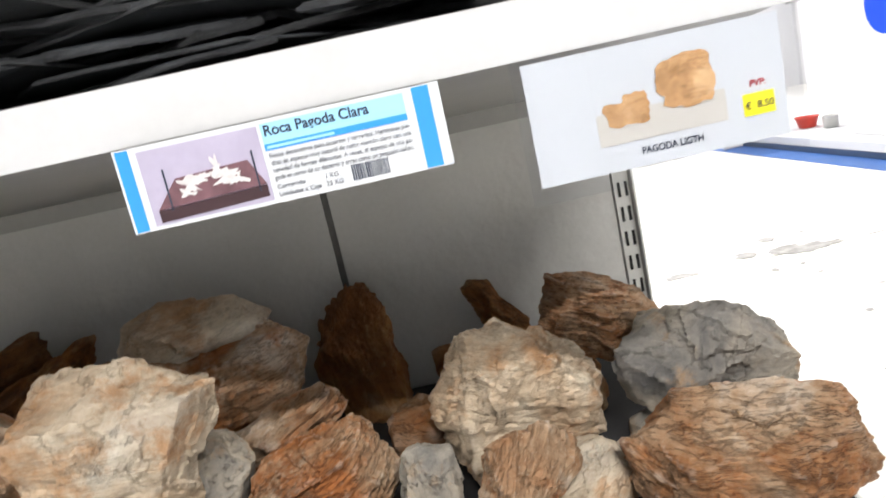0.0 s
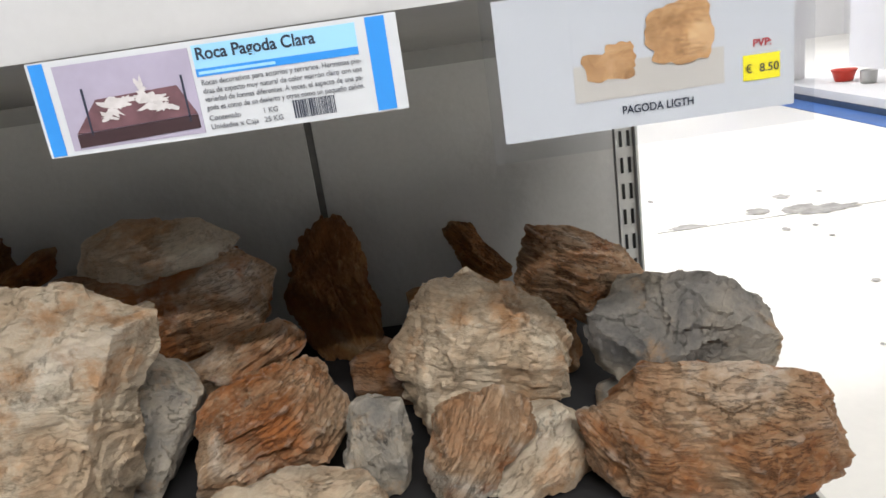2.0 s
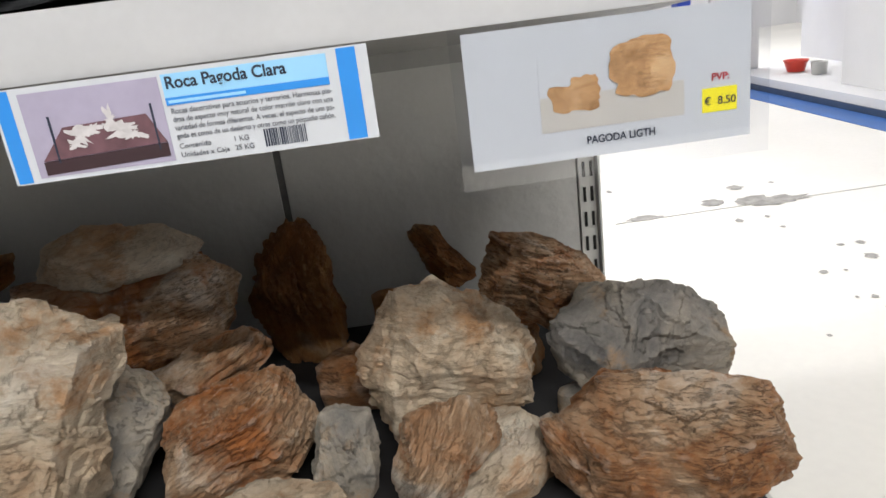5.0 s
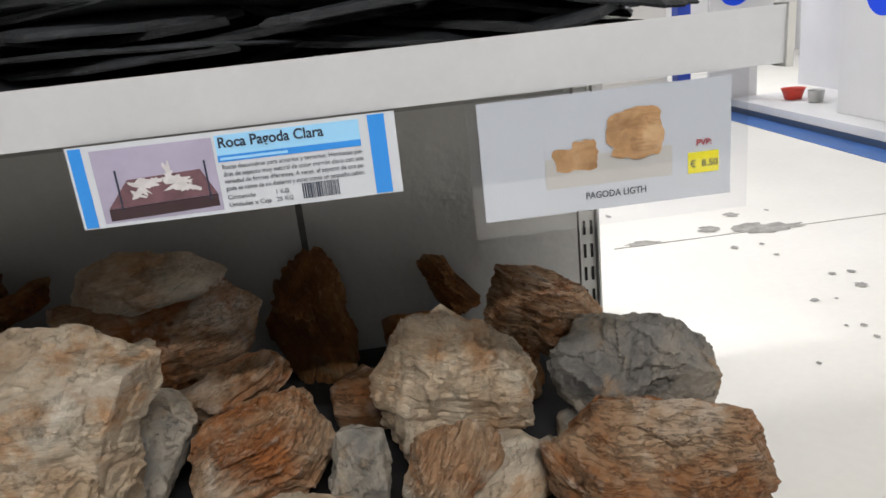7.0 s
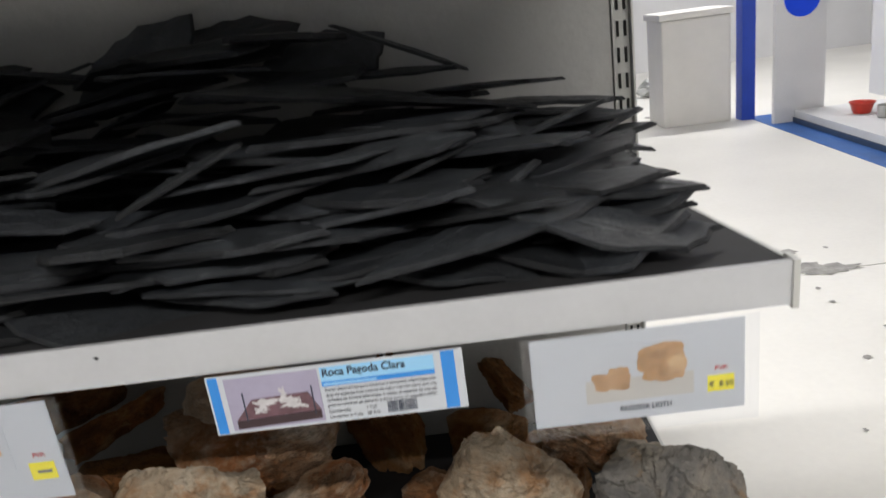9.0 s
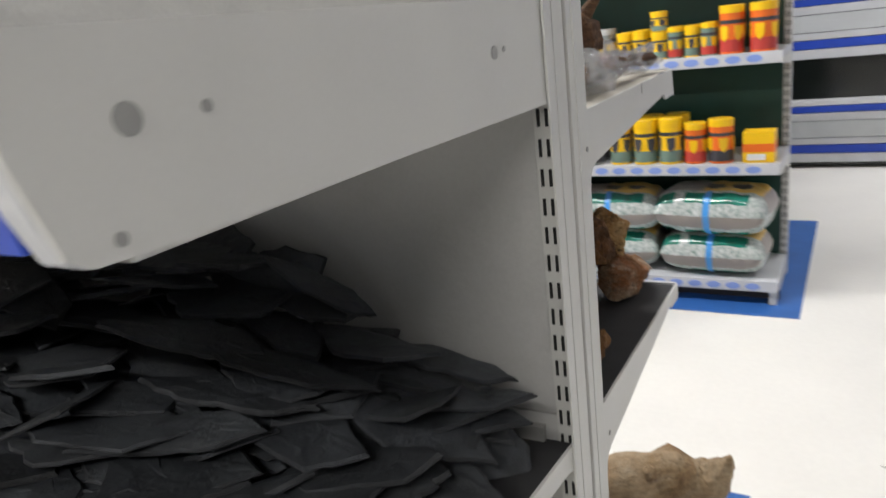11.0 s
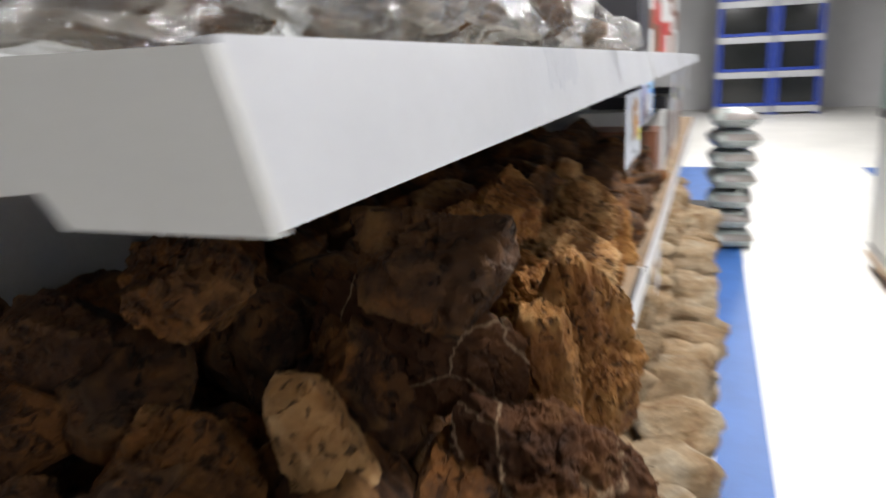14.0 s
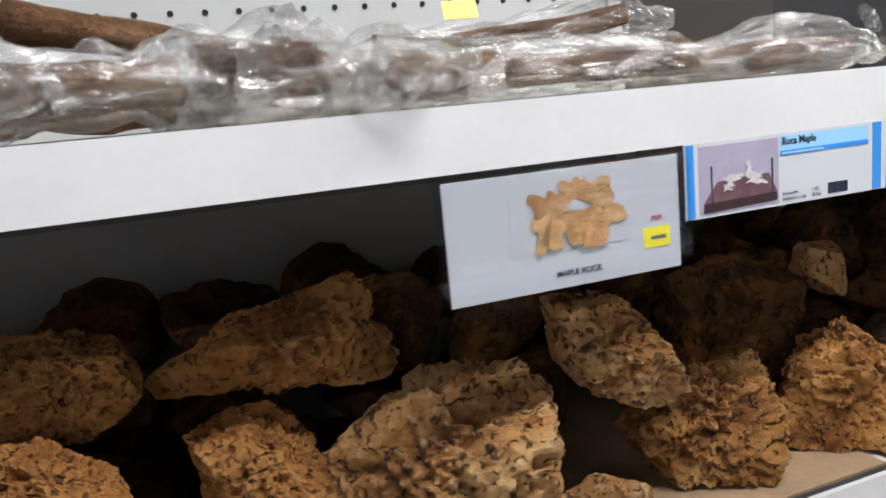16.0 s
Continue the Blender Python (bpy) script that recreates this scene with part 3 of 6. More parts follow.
# ---- gondola shelving ----
def slotted_post(parent, x0, x1, yf, yb, z0, z1, sign):
    """An upright with two columns of slots in the face that looks along sign * y."""
    p = part("upright", box(x0, min(yf + sign * -0.002, yb), z0, x1, max(yf + sign * -0.002, yb), z1, 0.002), STEEL, parent)
    bm = bmesh.new()
    pitch, w = 0.041, x1 - x0
    for c in (0.22, 0.66):
        z = z0 + 0.03
        while z < z1 - 0.04:
            box(x0 + w * c, yf - 0.0004, z, x0 + w * (c + 0.16), yf + 0.001, z + 0.024, bm=bm)
            z += pitch
    part("slot_strip", bm, SLOT, p, "dark slots in the upright")["kind"] = "stuff"
    return p


def gondola_shelf(parent, x0, x1, back, front, top, sign, deckmat, railh, tilt=0.0, drop=0.05, railmat=None, rise=0.09, sag=0.0):
    """A shelf: deck tray, end brackets, price rail with end caps. sign: the side it looks to."""
    y0, y1 = sorted((back, front))
    f = front
    s = part("shelf", prism([(back, top - 0.002 - sag), (f - sign * 0.004, top - 0.002), (f - sign * 0.004, top - 0.03), (back, top - 0.03 - sag)], x1 - x0 - 0.009, "x", x0 + 0.004), deckmat, parent)
    rail = prism([(f, top), (f + sign * tilt, top - railh), (f + sign * (tilt + 0.006), top - railh), (f + sign * 0.008, top + 0.001)], x1 - x0 - 0.012, "x", x0 + 0.006)
    part("price_rail", rail, railmat or RAIL, s)
    for xe in (x0, x1 - 0.006) if sign < 0 else ():
        part("end_cap", prism([(f - sign * 0.012, top + 0.002), (f - sign * 0.012 + sign * tilt, top - railh - 0.003), (f + sign * (tilt + 0.010), top - railh - 0.003), (f + sign * 0.011, top + 0.002)], 0.006, "x", xe), STEEL, s)
    tipx = sign * (0.010 if sign > 0 else -0.012)
    for xe in (x1 - 0.0005, x0 + 0.0055):
        part("bracket", prism([(back, top - 0.002 - sag), (f + tipx, top - 0.002), (f + tipx + sign * tilt, top - railh), (f - sign * 0.055, top - railh), (f - sign * 0.065, top - railh + 0.012),
                               (back + sign * 0.035, top - rise), (back + sign * 0.014, top - rise - 0.006), (back + sign * 0.004, top - rise - 0.018), (back, top - rise - 0.04)], 0.005, "x", xe - 0.005), STEEL, s)
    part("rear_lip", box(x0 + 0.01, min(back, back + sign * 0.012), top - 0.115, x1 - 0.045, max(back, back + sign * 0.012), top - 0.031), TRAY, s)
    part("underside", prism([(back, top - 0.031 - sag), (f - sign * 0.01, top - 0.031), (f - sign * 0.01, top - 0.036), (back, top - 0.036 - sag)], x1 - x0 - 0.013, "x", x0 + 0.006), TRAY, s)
    return s


BAY = 1.55
NB = 4
stock = thing("gondola_shelving", "cream steel double-sided shop shelving with slotted uprights", "shelving", "shop shelving")
for k in range(NB + 1):
    x = -k * BAY
    slotted_post(stock, x - 0.027, x, -0.074, -0.007, 0.0, 2.05, -1)
    part("upright", box(x - 0.027, 0.007, 0.0, x, 0.074, 2.05, 0.002), STEEL, stock)
    # dark filler added to keep the gap between the uprights black, without light leaking through
    part("dark_gap_filler", box(x - 0.022, -0.0068, 0.0, x - 0.012, 0.0068, 2.04), DARKTRIM, stock)
for k in range(NB):
    x1, x0 = -k * BAY - 0.027, -(k + 1) * BAY
    mid = (x0 + x1) / 2 + (0.306 if k == 0 else 0)
    for a, b in ((x0 + 0.001, mid - 0.0055), (mid + 0.0055, x1 - 0.001)):
        part("back_panel", box(a, -0.066, 0.1, b, -0.052, 0.86, 0.002), PANEL, stock)
    part("panel_seam", box(mid - 0.0054, -0.0625, 0.1, mid + 0.0054, -0.052, 0.86), SEAM, stock, "grey filled seam between panels")
    part("back_panel", box(x0 + 0.001, -0.066, 0.862, x1 - 0.001, -0.052, 2.0, 0.002), PANEL, stock)
    part("back_panel", box(x0 + 0.001, 0.052, 0.1, x1 - 0.001, 0.066, 1.31, 0.002), PANEL, stock)
    peg = part("peg_panel", box(x0 + 0.001, 0.052, 1.315, x1 - 0.001, 0.066, 2.0, 0.002), PEG if k == 0 else DARKTRIM, stock)
    if k == 0:
        bm = bmesh.new()
        for r in range(7):
            for c in range(29):
                lathe([(0.0048, 0), (0.0048, 0.001)], 8, bm=bm)
                bmesh.ops.rotate(bm, cent=(0, 0, 0), matrix=Matrix.Rotation(radians(90), 3, "X"), verts=bm.verts[-16:])
                bmesh.ops.translate(bm, vec=(x0 + 0.06 + c * 0.05, 0.0675, 1.485 + r * 0.05), verts=bm.verts[-16:])
        part("peg_hole_pattern", bm, SLOT, peg, "rows of dark peg holes")["kind"] = "stuff"
    gx1 = -k * BAY
    gondola_shelf(stock, gx1 - BAY, gx1, -0.074, -0.66, 0.37, -1, BLACKMAT, 0.045)
    gondola_shelf(stock, gx1 - BAY, gx1, -0.074, -0.645, 0.877, -1, BLACKMAT, 0.044, sag=0.055)
    gondola_shelf(stock, gx1 - BAY, gx1, 0.074, 0.653, 0.81, 1, BLACKMAT if k == 0 else CARD, 0.040, 0.004, rise=0.10)
    gondola_shelf(stock, gx1 - BAY, gx1, 0.074, 0.645, 1.303, 1, DECK, 0.058, 0.016, rise=0.088)
    part("kick_panel", box(gx1 - BAY, -0.62, 0.005, gx1, -0.60, 0.33), STEEL, stock)
    base = part("base_shelf", box(gx1 - BAY + 0.004, 0.076, 0.09, gx1 - 0.004, 0.825, 0.12, 0.003), BLACKMAT, stock)
    part("base_front", box(gx1 - BAY, 0.826, 0.03, gx1, 0.84, 0.16, 0.003), RAIL, base)
    part("base_side", box(gx1 - 0.004, 0.076, 0.004, gx1 - 0.0005, 0.825, 0.10), STEEL, base)
# upper deep shelf over the slate, with its tall bracket and blue front strip; its run past the first bay is assumed,
# added to block light from the west
# tray colour assumed: grey so that less light bounces onto the slate
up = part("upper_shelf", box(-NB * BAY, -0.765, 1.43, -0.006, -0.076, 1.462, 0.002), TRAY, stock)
part("bracket", prism([(-0.074, 1.466), (-0.80, 1.466), (-0.80, 1.44), (-0.783, 1.382), (-0.772, 1.349), (-0.758, 1.340), (-0.70, 1.338), (-0.074, 1.332)], 0.005, "x", -0.0055), STEEL, up)
part("bracket_fold", box(-0.022, -0.73, 1.334, -0.006, -0.08, 1.339), STEEL, up)
part("front_strip", prism([(-0.80, 1.47), (-0.776, 1.352), (-0.772, 1.352), (-0.796, 1.47)], NB * BAY - 0.03, "x", -NB * BAY), BLUE, up, "blue front strip")
part("front_cap", prism([(-0.806, 1.47), (-0.784, 1.378), (-0.770, 1.345), (-0.755, 1.338), (-0.755, 1.37), (-0.79, 1.47)], 0.022, "x", -0.0285, 0.002), RAIL, up)
for yy, zz, r in ((-0.716, 1.414, 0.0098), (-0.657, 1.413, 0.0042), (-0.231, 1.409, 0.0075), (-0.205, 1.411, 0.0032), (-0.738, 1.351, 0.0045)):
    bm = lathe([(r, 0), (r, 0.0012)], 20)
    bmesh.ops.rotate(bm, cent=(0, 0, 0), matrix=Matrix.Rotation(radians(90), 3, "Y"), verts=bm.verts)
    bmesh.ops.translate(bm, vec=(-0.0006, yy, zz), verts=bm.verts)
    part("bolt_hole", bm, TRAY, up, "grey punched hole")
for yy, zz, r in ((0.063, 1.243, 0.0042), (0.095, 0.74, 0.0042)):
    bm = lathe([(r, 0), (r, 0.0012)], 16)
    bmesh.ops.rotate(bm, cent=(0, 0, 0), matrix=Matrix.Rotation(radians(90), 3, "Y"), verts=bm.verts)
    bmesh.ops.translate(bm, vec=(0.0002, yy, zz), verts=bm.verts)
    part("bolt_hole", bm, TRAY, stock, "small grey punched hole")
part("bracket_notch", box(-0.002, 0.396, 1.283, 0.0004, 0.3985, 1.301), TRAY, stock)
part("upright_fold", box(0.0003, -0.086, 0.0, 0.004, -0.06, 2.05, 0.001), STEEL, stock)
# end face folds of the uprights
for ya, yb in ((-0.05, -0.036), (0.028, 0.040)):
    part("upright_fold", box(-0.012, ya, 0.0, 0.0015, yb, 2.05, 0.001), STEEL, stock)


# ---- labels ----
def label_board(name, label, x0, x1, zt, zb, y, sign, tilt=0.0, sleeve=0.0, group="shelf labels"):
    """A card hanging from a rail; local x runs to the reader's right, local z down from its top edge is negative."""
    t = thing(name, label, "price label", group, at=pose(x0 if sign < 0 else x1, y, zt, tilt, 0, 0 if sign < 0 else 180))
    w, h = x1 - x0, zt - zb
    part("card", box(0, -0.0004, -h, w, 0.0004, 0), PAPER, t)
    if sleeve:
        part("sleeve", box(-sleeve * 0.7, -0.0030, -h - sleeve, w + sleeve, -0.0025, 0.004), SLEEVE, t, "clear plastic sleeve")
    return t, w, h


def patch(t, name, x0, z0, x1, z1, m, lift=0.0, label=""):
    return part(name, box(x0, -0.0008 - lift, z0, x1, -0.0004, z1), m, t, label)


def words(t, text, x, z, size, m, align="LEFT", width=0.0, bold=0.0, name="lettering"):
    if not text:
        return None
    me = text_mesh(text, size, name, align, bold, width)
    me.materials.clear()
    me.materials.append(m)
    return part(name, me, None, t, at=pose(x, -0.0010, z, 90, 0, 0))


def flat_stone(t, x, z, w, h, seed, m, jag=0.16, name="printed_stone"):
    """A printed picture of a stone with a broken outline."""
    rng = random.Random(seed)
    bm = bmesh.new()
    n = 36
    off = rng.uniform(0, 90)
    vs = []
    for k in range(n):
        a = 2 * math.pi * k / n
        c, sn = math.cos(a), math.sin(a)
        q = max(abs(c), abs(sn)) ** -0.92 * (1 - jag * (0.5 + noise.noise(Vector((c * 1.6, sn * 1.6, off))) + 0.6 * noise.noise(Vector((c * 5, sn * 5, off)))))
        vs.append(bm.verts.new((w / 2 * c * q, -0.0010, h / 2 * sn * q)))
    bm.faces.new(vs)
    return part(name, bm, m, t, at=pose(x, 0, z))


def info_card(name, label, x0, x1, zt, zb, y, sign, title, body, tilt=0.0):
    t, w, h = label_board(name, label, x0, x1, zt, zb, y, sign, tilt)
    patch(t, "edge_band", 0.002, -h + 0.001, 0.0115, -0.001, SKY_BLUE)
    patch(t, "edge_band", w - 0.021, -h + 0.001, w - 0.008, -0.001, SKY_BLUE)
    patch(t, "photo", 0.017, -h + 0.003, w * 0.435, -0.004, PHOTO)
    bm = prism([(0.022, -h + 0.014), (w * 0.425, -h + 0.0165), (w * 0.385, -h + 0.037), (0.040, -h + 0.035)], 0.0006, "y", -0.0014)
    part("printed_tray", bm, PHOTO_TRAY, t)
    part("printed_tray_front", prism([(0.022, -h + 0.0045), (w * 0.425, -h + 0.007), (w * 0.425, -h + 0.016), (0.022, -h + 0.0135)], 0.0006, "y", -0.0014), MAROON, t)
    for i, (a, b, sw, sh) in enumerate(((0.185, 0.56, 0.024, 0.016), (0.215, 0.50, 0.020, 0.010), (0.295, 0.54, 0.030, 0.012), (0.275, 0.42, 0.012, 0.020), (0.325, 0.60, 0.018, 0.012), (0.17, 0.64, 0.016, 0.008))):
        flat_stone(t, w * a + 0.004, -h * b, sw, sh, 7 + i, PHOTO_WHITE, 0.75).location.y = -0.0008 - 0.0001 * i
    for xa in (0.032, w * 0.40):
        patch(t, "printed_rod", xa, -h + 0.012, xa + 0.0012, -h * 0.32, INK, 0.0010)
    patch(t, "title_band", w * 0.445, -0.0205, w - 0.028, -0.003, PALE_BLUE)
    patch(t, "title_line", w * 0.445, -0.0235, w - 0.028, -0.0185, SKY_BLUE, 0.0002)
    words(t, title, w * 0.452, -0.0125, 0.0112, INK, width=min(0.080, 0.0047 * len(title)), bold=0.00022)
    patch(t, "subtitle_bar", w * 0.452, -0.0222, w * 0.66, -0.0202, PALE_BLUE, 0.0004)
    for i, line in enumerate(body):
        words(t, line, w * 0.452, -0.0292 - 0.0056 * i, 0.0052, INK_SOFT, width=0.108 if len(line) > 30 else 0.0)
    words(t, "Contenido", w * 0.452, -h + 0.0105, 0.005, INK_SOFT)
    words(t, "1 KG", w * 0.60, -h + 0.0105, 0.005, INK_SOFT)
    words(t, "Unidades x Caja", w * 0.452, -h + 0.0045, 0.005, INK_SOFT)
    words(t, "25 KG", w * 0.60, -h + 0.0045, 0.005, INK_SOFT)
    rng = random.Random(5)
    bm = bmesh.new()
    x = w * 0.685
    while x < w * 0.685 + 0.028:
        d = rng.choice((0.0004, 0.0007, 0.0011))
        box(x, -0.0010, -h + 0.004, x + d, -0.0004, -h + 0.016, bm=bm)
        x += d + rng.choice((0.0004, 0.0007))
    part("barcode", bm, INK, t, "printed barcode")["kind"] = "stuff"
    return t


def price_card(name, label, x0, x1, zt, zb, y, sign, title, price, stones, tilt=0.0):
    t, w, h = label_board(name, label, x0, x1, zt, zb, y, sign, tilt, 0.013)
    patch(t, "photo", w * 0.25, -h * 0.68, w * 0.76, -h * 0.14, PAPER)
    if price:
        patch(t, "photo_ground", w * 0.25, -h * 0.78, w * 0.76, -h * 0.52, PHOTO_GREY, 0.0001)
    for i, (a, b, sw, sh) in enumerate(stones):
        flat_stone(t, w * a, -h * b, w * sw, h * sh, 3 + i, PHOTO_STONE, 0.22 if price else 0.4).location.y = -0.0003 * (1 + i)
    words(t, title, w * 0.53, -h * 0.90, 0.0078, INK, "CENTER", bold=0.0001, width=0.05)
    words(t, "PVP:", w * 0.89, -h * 0.555, 0.0072, RED_INK, "CENTER", bold=0.0001)
    patch(t, "price_sticker", w * 0.825, -h * 0.79, w * 0.95, -h * 0.61, YELLOW, 0.0003, "yellow price sticker")
    if price:
        words(t, price, w * 0.888, -h * 0.735, 0.0080, INK, "CENTER").location.y = -0.0016
    else:
        patch(t, "price_bar", w * 0.86, -h * 0.72, w * 0.93, -h * 0.69, INK_SOFT, 0.0006)
    return t


SPANISH = ["Rocas decorativas para acuarios y terrarios. Hermosas pie-", "dras de aspecto muy natural de color marrón claro con una",
           "variedad de formas diferentes. A veces, el aspecto de una pa-", "goda es como de un desierto y otras como un pequeño cañón."]
YL = -0.6565
info_card("info_label", "white and blue printed stone label on the shelf rail", -0.5675, -0.3195, 0.832, 0.7685, YL, -1, "Roca Pagoda Clara", SPANISH)
price_card("price_label", "white laminated price card with two printed pagoda stones", -0.2560, -0.0515, 0.829, 0.7335, YL, -1, "PAGODA LIGTH", "\u20ac  8.50", [(0.375, 0.545, 0.19, 0.24), (0.41, 0.46, 0.10, 0.16), (0.615, 0.385, 0.24, 0.46)])
price_card("price_label", "white laminated price card with two printed stones", -0.93, -0.725, 0.829, 0.72, YL, -1, "", "", [(0.375, 0.52, 0.21, 0.30), (0.62, 0.33, 0.25, 0.46)])
price_card("price_label", "white laminated price card with printed orange maple stones", -1.216, -0.9655, 1.238, 1.1255, 0.6675, 1, "MAPLE ROCK", "", [(0.42, 0.30, 0.18, 0.32), (0.53, 0.19, 0.14, 0.24), (0.64, 0.26, 0.13, 0.34), (0.70, 0.42, 0.13, 0.20), (0.41, 0.52, 0.17, 0.34), (0.56, 0.48, 0.20, 0.34), (0.60, 0.58, 0.15, 0.22)])
info_card("info_label", "white and blue printed stone label on the shelf rail", -1.502, -1.2245, 1.245, 1.169, 0.6675, 1, "Roca Maple", ["", ""])
for x in (-2.3, -2.9, -3.7):
    price_card("price_label", "small white price card hanging from the rail", x - 0.18, x, 1.236, 1.13, 0.6675, 1, "", "", [(0.5, 0.4, 0.3, 0.4)])
price_card("price_label", "small white price card hanging from the lower rail", -1.95, -1.8, 0.768, 0.66, 0.667, 1, "", "", [(0.5, 0.4, 0.3, 0.4)])

